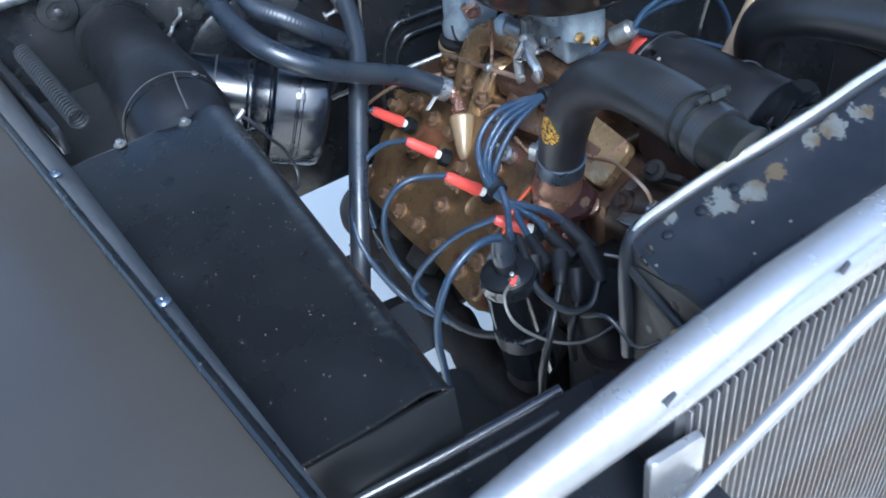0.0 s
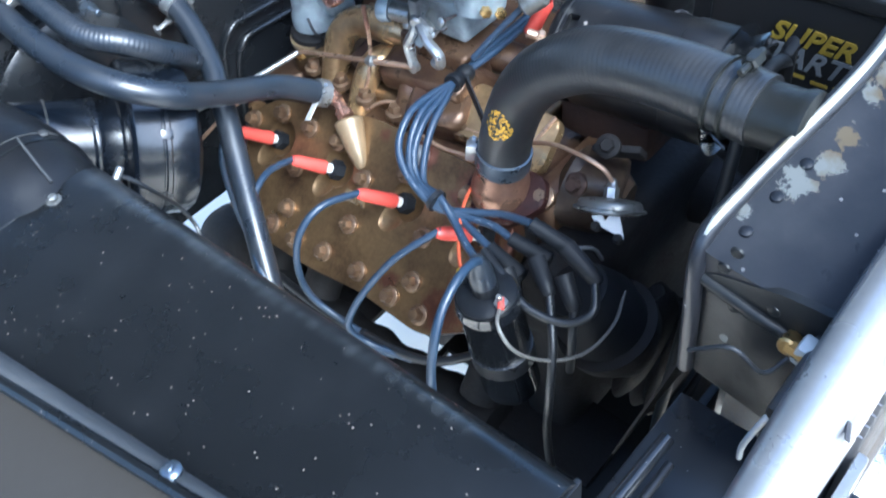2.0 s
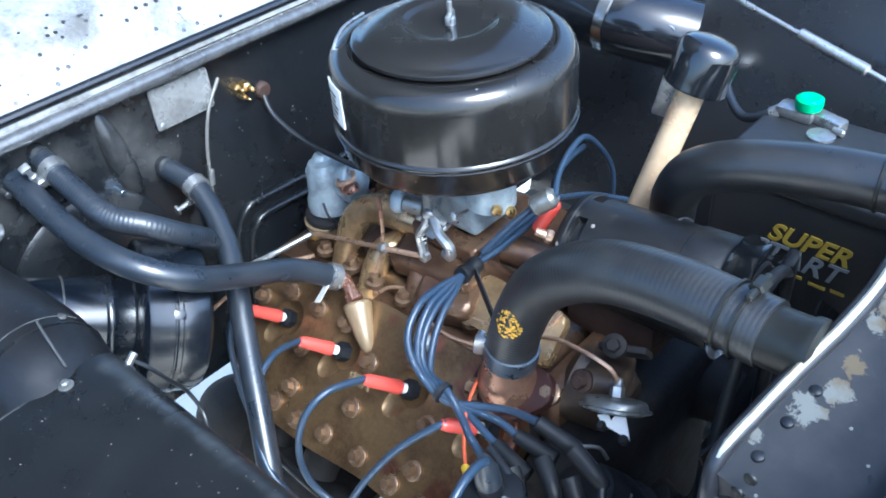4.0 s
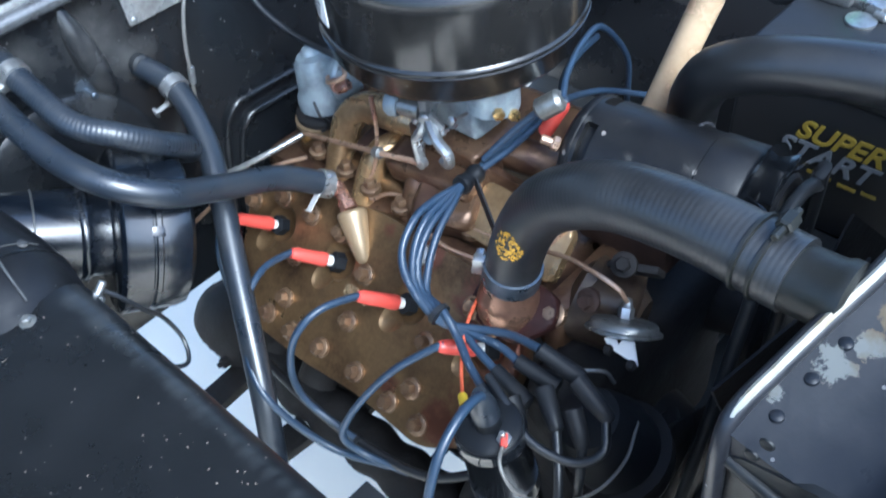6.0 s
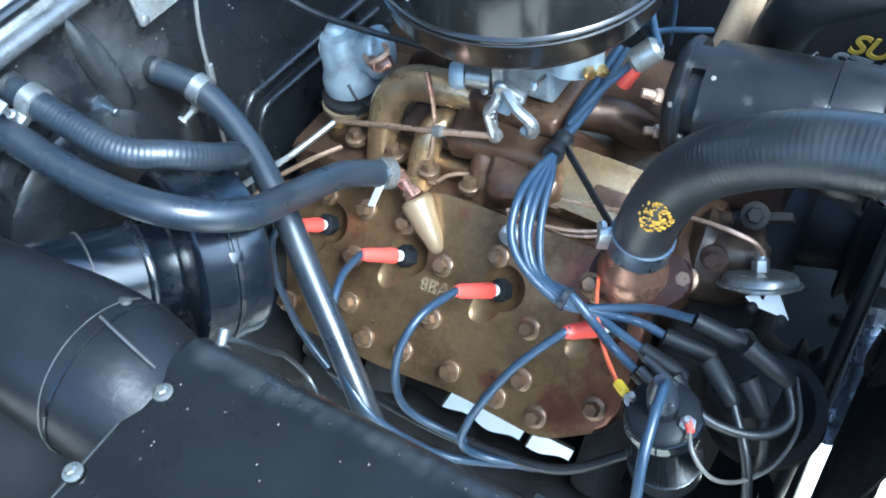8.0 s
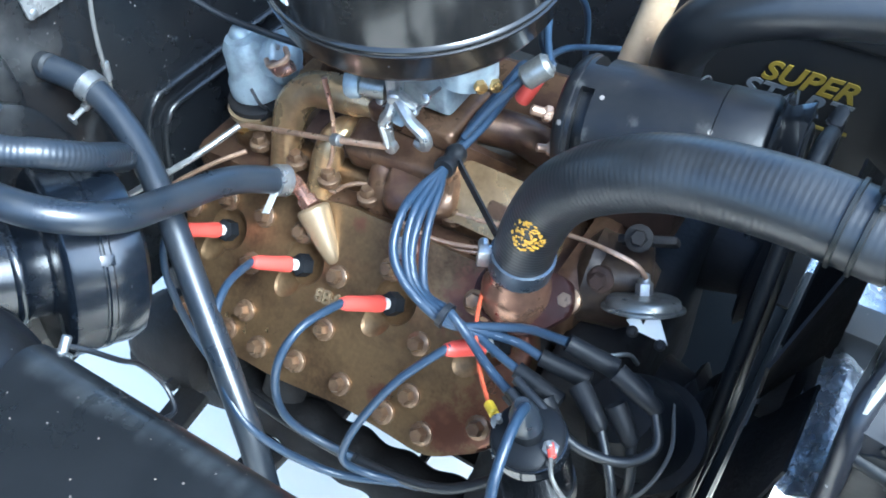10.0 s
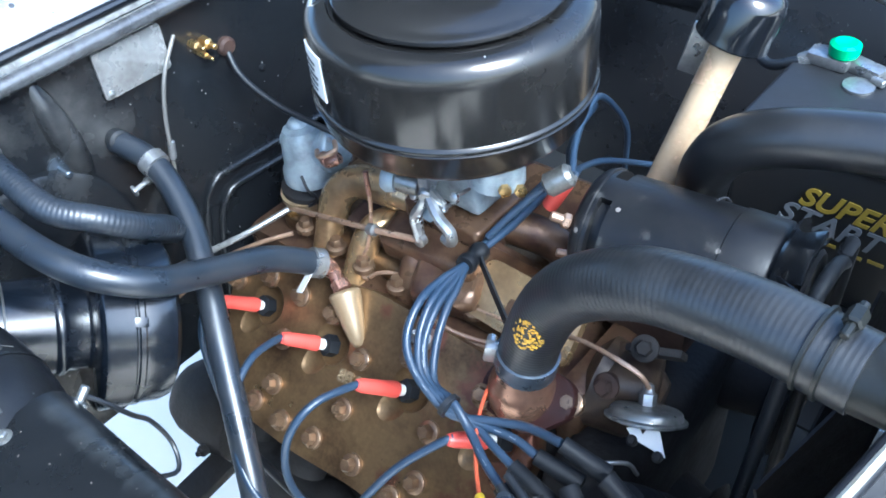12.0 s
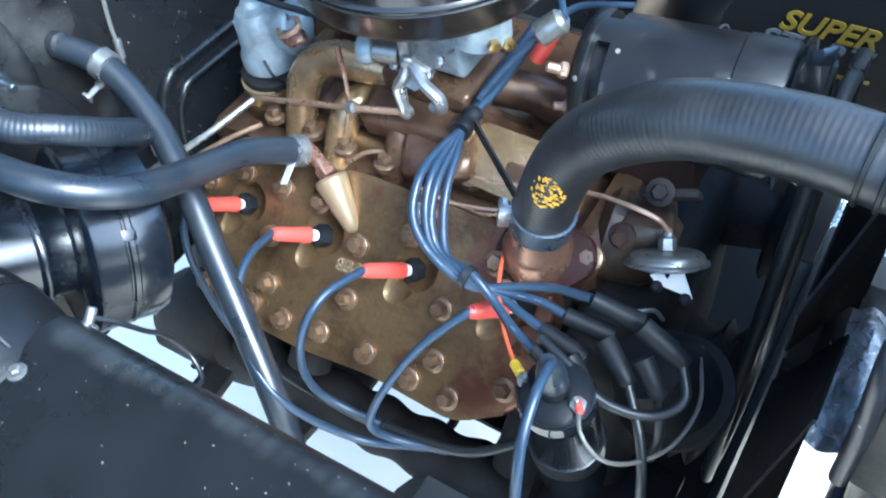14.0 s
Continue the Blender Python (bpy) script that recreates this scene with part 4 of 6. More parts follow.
for x, y in ((-0.145, -0.060), (-0.09, -0.064), (-0.042, -0.070), (0.010, -0.072), (0.06, -0.06), (0.10, -0.055)):
    part("manifold_bolt", hexbolt(Matrix.Translation((x, y, 0.905 + 0.05 * x)), 0.008, 0.010, 0.012), BOLT, intake)

carb = thing("carburettor", (0.035, 0.015, 0.985), "blue-grey die-cast carburettor with throttle linkage", "carburettor")
part("body", block((0.075, 0.060, 0.050), pose(0.035, 0.020, 1.008), 0.008, 3), ZINC, carb)
part("float_bowl", joined(lathe([(0.018, 0), (0.027, 0.004), (0.027, 0.040), (0.024, 0.046)], pose(0.088, 0.002, 1.030), 24), block((0.05, 0.035, 0.016), pose(0.082, -0.005, 1.064, 0, 8, 20), 0.005)), ZINC, carb)
part("throat", lathe([(0.03, 0), (0.034, 0.005), (0.034, 0.06), (0.03, 0.062)], pose(0.035, 0.013, 1.030), 28), ZINC, carb)
part("choke_housing", lathe([(0.008, 0), (0.013, 0.001), (0.014, 0.010), (0.011, 0.015), (0.006, 0.016)], along((0.000, -0.044, 1.022), (-0.014, -0.050, 1.022)), 20), ZINC, carb)
part("spring_barrel", lathe([(0.004, 0), (0.011, 0.001), (0.011, 0.024), (0.006, 0.026)], along((0.000, -0.044, 1.022), (0.026, -0.036, 1.020)), 16), DISC, carb)
lever = tube([(0.036, -0.040, 1.026), (0.034, -0.050, 1.008), (0.026, -0.052, 0.992), (0.033, -0.055, 0.968)], 0.0052, 20, 8)
part("throttle_lever", joined(lever, lathe([(0.003, 0), (0.0075, 0.001), (0.0075, 0.008), (0.003, 0.009)], along((0.033, -0.050, 0.968), (0.033, -0.06, 0.968)), 12)), STEEL, carb)
part("choke_lever", tube([(0.040, -0.044, 1.020), (0.058, -0.052, 1.008), (0.074, -0.054, 0.998), (0.072, -0.052, 0.984), (0.062, -0.050, 0.984)], 0.0060, 24, 8), STEEL, carb)
part("lever_shaft", joined(rod((0.026, -0.02, 1.026), (0.040, -0.050, 1.022), 0.007), block((0.012, 0.010, 0.030), pose(0.034, -0.040, 1.030), 0.002)), STEEL, carb)
part("link_plate", block((0.020, 0.004, 0.016), pose(0.050, -0.044, 1.020, 0, 30, 0), 0.001), STEEL, carb)
part("cam", slab(rounded([(-0.010, -0.012), (0.012, -0.008), (0.014, 0.010), (-0.006, 0.012)], 0.005), 0, 0.003, Matrix(((0.8, 0, 0.6, 0.040), (-0.3, 0.6, -0.75, -0.044), (0, 0.8, 0.3, 1.004), (0, 0, 0, 1))), 0.001), ZINC, carb)
for p in ((0.018, -0.040, 1.008), (0.056, -0.040, 1.010), (0.068, -0.036, 1.028)):
    part("adjuster_screw", joined(lathe([(0.0045, 0), (0.0045, 0.004), (0.003, 0.005)], along(p, (p[0], p[1] - 0.05, p[2] + 0.02)), 8), rod(p, (p[0], p[1] + 0.02, p[2] - 0.004), 0.002, 8)), STEEL, carb)
part("return_spring", tube([(0.030 + 0.0035 * math.cos(k * 1.05), -0.050 + 0.0035 * math.sin(k * 1.05), 0.972 + 0.0010 * k) for k in range(40)], 0.0007, 160, 6), STEEL, carb)
for p in ((0.112, -0.018, 1.046), (0.116, 0.000, 1.036)):
    part("brass_plug", lathe([(0.006, 0), (0.006, 0.006), (0.004, 0.007)], along(p, (p[0] + 0.02, p[1] - 0.02, p[2])), 6), BRASS, carb)

cleaner = thing("air_cleaner", (0.035, 0.011, 1.095), "black enamelled oil-bath air cleaner can with a domed lid", "air cleaner")
AC = pose(0.035, 0.011, 0)
can = part("can", lathe([(0.04, 1.087), (0.090, 1.087), (0.106, 1.089), (0.117, 1.094), (0.1235, 1.103), (0.1268, 1.122), (0.1296, 1.1245), (0.1300, 1.1265), (0.1283, 1.1277), (0.1283, 1.1290), (0.1300, 1.1302), (0.1296, 1.1322), (0.1275, 1.134), (0.1280, 1.186), (0.1262, 1.197), (0.1210, 1.205), (0.113, 1.2085), (0.106, 1.2085), (0.104, 1.206), (0.03, 1.206)], AC, 96), CANBLACK, cleaner)
part("lid", lathe([(0.02, 1.207), (0.0985, 1.2085), (0.1010, 1.2105), (0.1010, 1.2140), (0.0990, 1.2155), (0.0955, 1.2160), (0.091, 1.2190), (0.080, 1.2245), (0.064, 1.2285), (0.052, 1.2290), (0.048, 1.2275), (0.044, 1.2245), (0.036, 1.2225), (0.016, 1.2215), (0.004, 1.2215)], AC, 96), CANBLACK, cleaner, "domed black lid with a dished centre")
part("wing_nut", joined(rod((0.035, 0.011, 1.218), (0.035, 0.011, 1.230), 0.0055, 10), block((0.006, 0.024, 0.010), pose(0.035, 0.011, 1.229, 0, 0, 30), 0.003), rod((0.035, 0.011, 1.23), (0.035, 0.011, 1.246), 0.0028, 8)), STEEL, cleaner)
part("bail_clip", tube([(-0.070, -0.010, 1.216), (-0.064, -0.040, 1.216), (-0.055, -0.060, 1.214), (-0.049, -0.072, 1.208), (-0.049, -0.078, 1.196), (-0.043, -0.083, 1.193), (-0.032, -0.090, 1.196)], 0.0016, 30, 8), STEEL, cleaner, "bent wire clip")


def can_label(u, v):
    a = radians(237 + 17 * u)
    return Vector((0.035 + 0.1286 * math.cos(a), 0.011 + 0.1286 * math.sin(a), 1.147 + 0.042 * v))


part("label", sheet(can_label, np.linspace(0, 1, 6), [0, 1], 0.0012, (0.4, 0.9, 0)), PAPER, cleaner, "white printed label")
for k in range(5):
    part("print_bar", sheet(lambda u, v: Vector((0.035, 0.011, 0)) + (can_label(0.12 + (0.5 + 0.07 * (k % 3)) * u, 0.12 + 0.15 * k + 0.05 * v) - Vector((0.035, 0.011, 0))) * 1.0 + Vector((0.0007 * math.cos(radians(245)), 0.0007 * math.sin(radians(245)), 0)), np.linspace(0, 1, 4), [0, 1], 0.0006, (0.4, 0.9, 0)), INK, cleaner)

# ---- fuel pump, linkage and lines ----
pump = thing("fuel_pump", (-0.17, -0.015, 0.90), "blue-grey die-cast fuel pump on a bronze stand", "fuel pump")
part("stand", cast(joined(lathe([(0.036, 0), (0.034, 0.012), (0.026, 0.026), (0.0225, 0.045), (0.0245, 0.066), (0.030, 0.074), (0.030, 0.080)], pose(-0.172, -0.030, 0.838), 32), block((0.090, 0.055, 0.014), pose(-0.168, -0.036, 0.846, 0, 0, 8), 0.005)), 0.0012, 0.02, 1), CONE, pump, "pale bronze cast pump stand")
part("joint_ring", lathe([(0.024, 0.0), (0.0335, 0.001), (0.0345, 0.004), (0.0345, 0.009), (0.032, 0.011), (0.024, 0.012)], pose(-0.171, -0.022, 0.916), 40), IRON, pump, "dark clamped joint ring")
part("body", cast(joined(lathe([(0.018, 0), (0.030, 0.003), (0.0300, 0.018), (0.0265, 0.026), (0.0235, 0.060), (0.019, 0.070), (0.008, 0.073)], pose(-0.173, -0.018, 0.927, 0, -3, 0), 32), block((0.024, 0.030, 0.030), pose(-0.186, -0.020, 0.975, 0, 0, 15), 0.006, 2)), 0.001, 0.012, 1), ZINC, pump)
part("cap", lathe([(0.006, 0), (0.0125, 0.002), (0.0125, 0.010), (0.009, 0.015), (0.003, 0.017)], along((-0.180, -0.016, 0.990), (-0.184, -0.018, 1.03)), 20), ZINC, pump)
part("diaphragm_cover", lathe([(0.008, -0.012), (0.020, -0.010), (0.022, 0.004), (0.0275, 0.006), (0.0285, 0.010), (0.0285, 0.014), (0.026, 0.017), (0.014, 0.026), (0.006, 0.028)], along((-0.150, -0.006, 0.972), (-0.10, 0.008, 0.980)), 32), ZINC, pump, "ribbed diaphragm cover")
for a in range(0, 360, 60):
    c = along((-0.150, -0.006, 0.972), (-0.10, 0.008, 0.980)) @ Vector((0.025 * math.cos(radians(a)), 0.025 * math.sin(radians(a)), 0.017))
    part("cover_screw", lathe([(0.0032, 0), (0.0032, 0.002), (0.002, 0.003)], along(c, c + Vector((0.05, 0.014, 0.008))), 10), STEEL, pump)
part("bail", tube([(-0.150, -0.048, 0.960), (-0.141, -0.050, 0.945), (-0.139, -0.042, 0.930), (-0.146, -0.046, 0.918), (-0.165, -0.054, 0.912)], 0.0018, 24, 8), CORD, pump)
part("hose_end", joined(tube([(-0.128, -0.030, 0.985), (-0.110, -0.036, 0.990), (-0.100, -0.030, 0.996)], 0.0065, 14, 12), lathe([(0.0065, 0), (0.0082, 0.0005), (0.0082, 0.006), (0.0065, 0.0065)], along((-0.118, -0.034, 0.988), (-0.108, -0.036, 0.991)), 16)), PINK, pump, "copper-red fuel pipe end")
part("fitting", lathe([(0.006, 0), (0.010, 0.001), (0.010, 0.012), (0.006, 0.013)], along((-0.178, -0.046, 0.900), (-0.170, -0.056, 0.902)), 6), BRASS, pump)
for x, y in ((-0.133, -0.050), (-0.208, -0.040)):
    part("stand_bolt", hexbolt(pose(x, y, 0.856), 0.0085, 0.012, 0.012), BOLT, pump)
linkage = thing("throttle_linkage", (-0.18, -0.035, 0.90), "tarnished steel throttle rod with brass joints", "linkage")
part("rod", joined(rod((-0.172, -0.058, 0.909), (-0.026, -0.064, 0.957), 0.0030), rod((-0.026, -0.064, 0.957), (0.033, -0.056, 0.968), 0.0034)), COPPER, linkage)
part("joint", lathe([(0.004, 0), (0.0065, 0.001), (0.0065, 0.010), (0.004, 0.011)], along((-0.031, -0.0638, 0.9554), (-0.021, -0.0642, 0.9586)), 10), STEEL, linkage)
part("firewall_rod", tube([(-0.274, -0.205, 0.845), (-0.24, -0.164, 0.868), (-0.197, -0.112, 0.893), (-0.172, -0.056, 0.908)], 0.0038, 24, 10), STEEL, linkage)
part("lower_line", tube([(-0.27, -0.19, 0.80), (-0.235, -0.135, 0.845), (-0.19, -0.10, 0.875), (-0.16, -0.07, 0.885)], 0.0028, 20, 8), COPPER, linkage)
vac = thing("vacuum_line", (0.1, -0.05, 0.91), "thin dull copper vacuum line bent between carburettor and distributor", "pipe")
part("line", tube([(-0.045, -0.045, 1.01), (-0.040, -0.050, 0.965), (-0.040, -0.062, 0.925), (-0.048, -0.070, 0.903), (-0.034, -0.078, 0.893), (-0.018, -0.072, 0.905), (0.005, -0.066, 0.912), (0.06, -0.060, 0.914), (0.13, -0.056, 0.918), (0.18, -0.052, 0.93), (0.225, -0.06, 0.955), (0.265, -0.068, 0.967), (0.29, -0.067, 0.962), (0.300, -0.066, 0.95)], 0.0023, 110, 8), COPPER, vac)
part("sleeve", tube([(-0.045, -0.045, 1.012), (-0.041, -0.048, 0.985)], 0.0028, 8, 8), PINK, vac)
vac2 = thing("fuel_line", (0.1, -0.07, 0.90), "pair of thin brass fuel lines along the valley", "pipe")
for dz in (0.0, -0.007):
    part("line", tube([(0.06, -0.085, 0.905 + dz), (0.10, -0.085, 0.902 + dz), (0.15, -0.070, 0.905 + dz), (0.185, -0.045, 0.925 + dz), (0.20, -0.02, 0.95 + dz)], 0.0024, 40, 8), COPPER, vac2)
cable = thing("choke_cable", (-0.27, -0.02, 1.07), "black choke cable from the firewall to the carburettor", "cable")
part("sheath", tube([(-0.275, -0.022, 1.07), (-0.25, -0.028, 1.044), (-0.205, -0.023, 1.021), (-0.152, -0.015, 1.010), (-0.096, -0.008, 1.005), (-0.02, -0.02, 1.02)], 0.0036, 50, 10), CORD, cable)
part("coil_end", tube([(-0.13, -0.035, 0.995), (-0.115, -0.045, 1.0), (-0.10, -0.035, 1.008), (-0.11, -0.025, 1.01)], 0.003, 20, 8), COPPER, cable)
wire = thing("firewall_wire", (-0.268, -0.084, 1.11), "thin grey wire hanging down the firewall", "wire")
part("wire", tube([(-0.266, -0.084, 1.115), (-0.258, -0.112, 1.084), (-0.254, -0.128, 1.042), (-0.250, -0.138, 0.99), (-0.26, -0.142, 0.93), (-0.262, -0.145, 0.86)], 0.0023, 50, 8), WHITEW, wire)
part("splice", rod((-0.252, -0.132, 1.015), (-0.250, -0.137, 0.995), 0.0042), STEEL, wire)
connector = thing("lead_connector", (0.157, 0.014, 1.055), "grey plastic lead connector with blue-grey leads", "connector")
part("body", lathe([(0.008, 0), (0.0115, 0.003), (0.0115, 0.024), (0.008, 0.028)], along((0.142, 0.004, 1.048), (0.164, 0.020, 1.066)), 16), DISC, connector)
for pts in ([(0.160, 0.018, 1.062), (0.138, 0.055, 1.062), (0.107, 0.123, 1.049), (0.089, 0.182, 1.028), (0.098, 0.222, 0.97), (0.095, 0.233, 0.894)], [(0.160, 0.018, 1.062), (0.130, 0.06, 1.05), (0.100, 0.125, 1.03), (0.07, 0.20, 1.0)], [(0.160, 0.022, 1.058), (0.120, 0.10, 1.00), (0.110, 0.17, 0.96), (0.135, 0.255, 0.91)], [(0.142, 0.004, 1.048), (0.12, -0.01, 1.02), (0.10, -0.03, 0.99)]):
    part("lead", tube(pts, 0.0036, 40, 10), WIRE, connector)
farplug = thing("far_plug_boot", (0.15, 0.06, 1.0), "red rubber boot on a far spark plug", "spark plug boot")
part("boot", lathe([(0.005, 0), (0.0082, 0.002), (0.008, 0.045), (0.005, 0.05)], along((0.118, 0.045, 0.985), (0.142, 0.050, 1.035)), 16), REDBOOT, farplug)

# ---- oil filler tube ----
filler = thing("oil_filler_tube", (0.172, 0.143, 0.94), "tarnished golden oil filler tube with a black breather cap", "oil filler")
T0, T1 = Vector((0.174, 0.138, 0.935)), Vector((0.216, 0.192, 1.142))
part("tube", rod(T0, T1, 0.0155, 28), TUBE, filler)
part("cap", lathe([(0.018, -0.012), (0.033, -0.012), (0.0345, -0.010), (0.0335, 0.0), (0.0335, 0.026), (0.030, 0.036), (0.022, 0.041), (0.006, 0.043)], along(T1, T1 + (T1 - T0)), 40), GLOSS, filler, "glossy black breather cap")
part("bracket", block((0.045, 0.006, 0.055), pose(0.186, 0.208, 1.10, 0, 12, 20), 0.004), STEEL, filler)

# ---- generator ----
gen = thing("generator", (0.25, 0.035, 0.95), "worn black cylindrical generator above the engine front", "generator")
GA, GB = Vector((0.176, 0.034, 1.000)), Vector((0.355, 0.048, 1.008))
d = (GB - GA).length
m = along(GA, GB)
GEN = material("worn generator enamel", (0.006, 0.0065, 0.008), 0.40, spec=0.32, amount=0.5, dirt=(0.016, 0.0148, 0.0135), bump=0.2, scale=22, depth=0.001, speck=(0.20, 0.18, 0.16), speck_size=75, speck_amount=0.20)
gencase = part("case", lathe([(0.02, 0.0), (0.050, 0.0), (0.055, 0.004), (0.0575, 0.010), (0.0575, 0.012), (0.0562, 0.013), (0.0562, d - 0.05), (0.0575, d - 0.049), (0.0575, d - 0.012), (0.05, d - 0.002), (0.02, d)], m, 56), GEN, gen)
wear_and_light(GEN, [(0.195, -0.006, 1.042, 0.011), (0.206, -0.016, 1.028, 0.010), (0.190, 0.016, 1.052, 0.008), (0.245, 0.0, 1.048, 0.008), (0.300, 0.012, 1.055, 0.009), (0.225, 0.030, 1.058, 0.007)], (0.07, 0.068, 0.062), (0.035, 0.030, 0.026), scale=130, soft=0.5, share=0.5)
GX = (GB - GA).normalized()
GY = (Vector((0, -1, 0)) + GX * GX.y).normalized()
GZ = GX.cross(GY) * -1 if GX.cross(GY).z < 0 else GX.cross(GY)


def arc_cutter(a0, a1, lo, hi):
    """A bent block round the generator's axis, between two angles and two places along it."""
    bm = bmesh.new()
    rows = []
    for a in np.linspace(a0, a1, 14):
        out = GY * math.cos(a) + GZ * math.sin(a)
        rows.append([bm.verts.new(GA + GX * x + out * r) for x, r in ((lo, 0.047), (hi, 0.047), (hi, 0.070), (lo, 0.070))])
    for p, q in zip(rows, rows[1:]):
        for k in range(4):
            bm.faces.new((p[k], p[(k + 1) % 4], q[(k + 1) % 4], q[k]))
    bm.faces.new(rows[0])
    bm.faces.new(rows[-1][::-1])
    return bm


carve(gencase, [arc_cutter(a0, a1, 0.017, 0.029) for a0, a1 in ((0.0, 1.2), (1.7, 2.8), (-1.7, -0.5))])
part("seam", tube([GA + Vector((0.1, 0.018, 0.0)) + 0.0565 * Vector((0, math.cos(a), math.sin(a))) for a in np.linspace(-0.5, 3.4, 12)], 0.0012, 30, 6), INK, gen)
part("pulley", lathe([(0.01, d), (0.040, d), (0.043, d + 0.003), (0.034, d + 0.010), (0.043, d + 0.017), (0.04, d + 0.02), (0.01, d + 0.021)], m, 40), GEN, gen)
cooler = part("cooling_fan", lathe([(0.01, d - 0.006), (0.062, d - 0.005), (0.064, d - 0.002), (0.012, d)], m, 40), GLOSS, gen)
for a in range(0, 360, 36):
    part("vane", block((0.003, 0.030, 0.022), m @ pose(0, 0, d + 0.008, 0, 0, a) @ pose(0.046, 0, 0, 0, 30, 25), 0.001), GLOSS, cooler)
for p, q, r in (((0.176, -0.006, 1.030), (0.160, -0.014, 1.036), 0.0045), ((0.176, 0.0, 0.985), (0.163, -0.008, 0.988), 0.004)):
    part("terminal", joined(rod(p, q, r), rod(p, Vector(p).lerp(Vector(q), 0.4), r * 1.6, 6)), COPPER, gen)
part("mount", block((0.11, 0.07, 0.05), pose(0.24, 0.04, 0.935), 0.012), RUSTY, gen)

# ---- thermostat housings and radiator hoses ----
UP = [(0.209, -0.119, 0.965), (0.219, -0.119, 1.014), (0.240, -0.120, 1.066), (0.275, -0.127, 1.109), (0.325, -0.132, 1.142), (0.390, -0.135, 1.156), (0.456, -0.139, 1.158)]
UP2 = [(0.223, 0.150, 0.950), (0.229, 0.142, 0.998), (0.240, 0.126, 1.040), (0.262, 0.115, 1.078), (0.300, 0.113, 1.103), (0.345, 0.119, 1.116), (0.400, 0.129, 1.123), (0.462, 0.137, 1.125)]
for near, pts in ((True, UP), (False, UP2)):
    hose = thing("radiator_hose", pts[0], "thick ribbed black rubber upper radiator hose", "hose", "radiator hoses")
    tubeob = part("hose", tube(pts, 0.0252, 620, 28, ribs=(0.0042, 0.000065) if near else None), RUBBER, hose)
    clamp(pts, 0.0256, hose, BAND, at=0.045, toward=(-0.85, -0.5, 0.1), width=0.020)
    for a in (0.93, 0.965):
        clamp(pts, 0.0256, hose, VERDIGRIS, at=a, width=0.0035, screw=False, label="tarnished wire hose clamp")
    top = Vector(pts[-1]) + Vector((-0.016, 0, 0.030))
    part("clamp_nut", joined(rod(top, top + Vector((0, 0.014, 0)), 0.006, 6), rod(top + Vector((0, -0.010, 0)), top + Vector((0, 0.020, 0)), 0.003, 8)), VERDIGRIS, hose)
    if near:
        path, _ = spline(pts, 60)
        c, t = Vector(path[13]), Vector(path[14] - path[12]).normalized()
        view = (Vector((0.45, -0.53, 1.54)) - c).normalized()
        out = (view - view.dot(t) * t).normalized()
        side = t.cross(out)
        rnd = random.Random(4)
        blobs = []
        for k in range(100):
            a, r = rnd.uniform(0, 6.28), 0.0135 * math.sqrt(rnd.random())
            su, sv = r * math.cos(a), 1.35 * r * math.sin(a)
            ang = su / 0.0258
            p = c + t * sv + out * (0.02595 * math.cos(ang)) + side * (0.02595 * math.sin(ang))
            o2 = (out * math.cos(ang) + side * math.sin(ang)).normalized()
            blobs.append(lathe([(rnd.uniform(0.0008, 0.0019), 0), (0.0006, 0.0004)], along(p, p + o2 * 0.01), 6))
        part("printed_crest", joined(*blobs), GOLDINK, hose, "speckled gold printed crest")
for y, tilt in ((-0.118, 1), (0.152, -1)):
    s = 1 if y < 0 else -1
    outlet = thing("thermostat_housing", (0.212, y, 0.92), "bronze-painted water outlet with a rust-red flange and bolts", "water outlet", "water outlets")
    part("flange", slab(rounded([(-0.038, -0.026), (0.018, -0.034), (0.050, 0.004), (0.040, 0.028), (-0.020, 0.034), (-0.042, 0.006)], 0.016, 6), 0, 0.012, Matrix(((0.9988, -0.03, -0.036, 0.212), (0, s * 0.80, s * -0.6, y), (0.05, 0.6, 0.80, 0.925), (0, 0, 0, 1))), 0.004), RUSTRED, outlet, "rust-red flange")
    part("dome", lathe([(0.030, 0), (0.0315, 0.010), (0.0310, 0.022), (0.0285, 0.032), (0.0245, 0.038), (0.0235, 0.06), (0.02, 0.061)], along((0.207, y - s * 0.002, 0.918), (0.209, y - s * 0.0015, 0.975)), 36), COPPERY, outlet)
    for dx, dy, dz in ((0.038, 0.008, 0.004), (-0.034, -0.022, -0.012)):
        part("outlet_bolt", hexbolt(along((0.212 + dx, y + s * dy, 0.932 + dz), (0.212 + dx, y + s * (dy - 0.6), 0.932 + dz + 0.8)), 0.008, 0.010, 0.012), BOLT, outlet)

# ---- ignition coil ----
coil = thing("ignition_coil", (0.287, -0.238, 0.80), "glossy black ignition coil with two screw terminals", "ignition coil")
CB, CT = Vector((0.296, -0.226, 0.795)), Vector((0.285, -0.239, 0.945))
m = along(CB, CT)
d = (CT - CB).length
part("can", lathe([(0.018, 0), (0.0285, 0.003), (0.0295, 0.008), (0.0295, d - 0.022), (0.0308, d - 0.020), (0.0308, d - 0.014), (0.0295, d - 0.012), (0.0295, d - 0.006), (0.02, d - 0.005)], m, 40), GLOSS, coil)
part("insulator_cap", lathe([(0.0275, d - 0.008), (0.0280, d - 0.003), (0.025, d), (0.012, d + 0.002), (0.0115, d + 0.004), (0.011, d + 0.022), (0.006, d + 0.024)], m, 32), BOOT, coil)
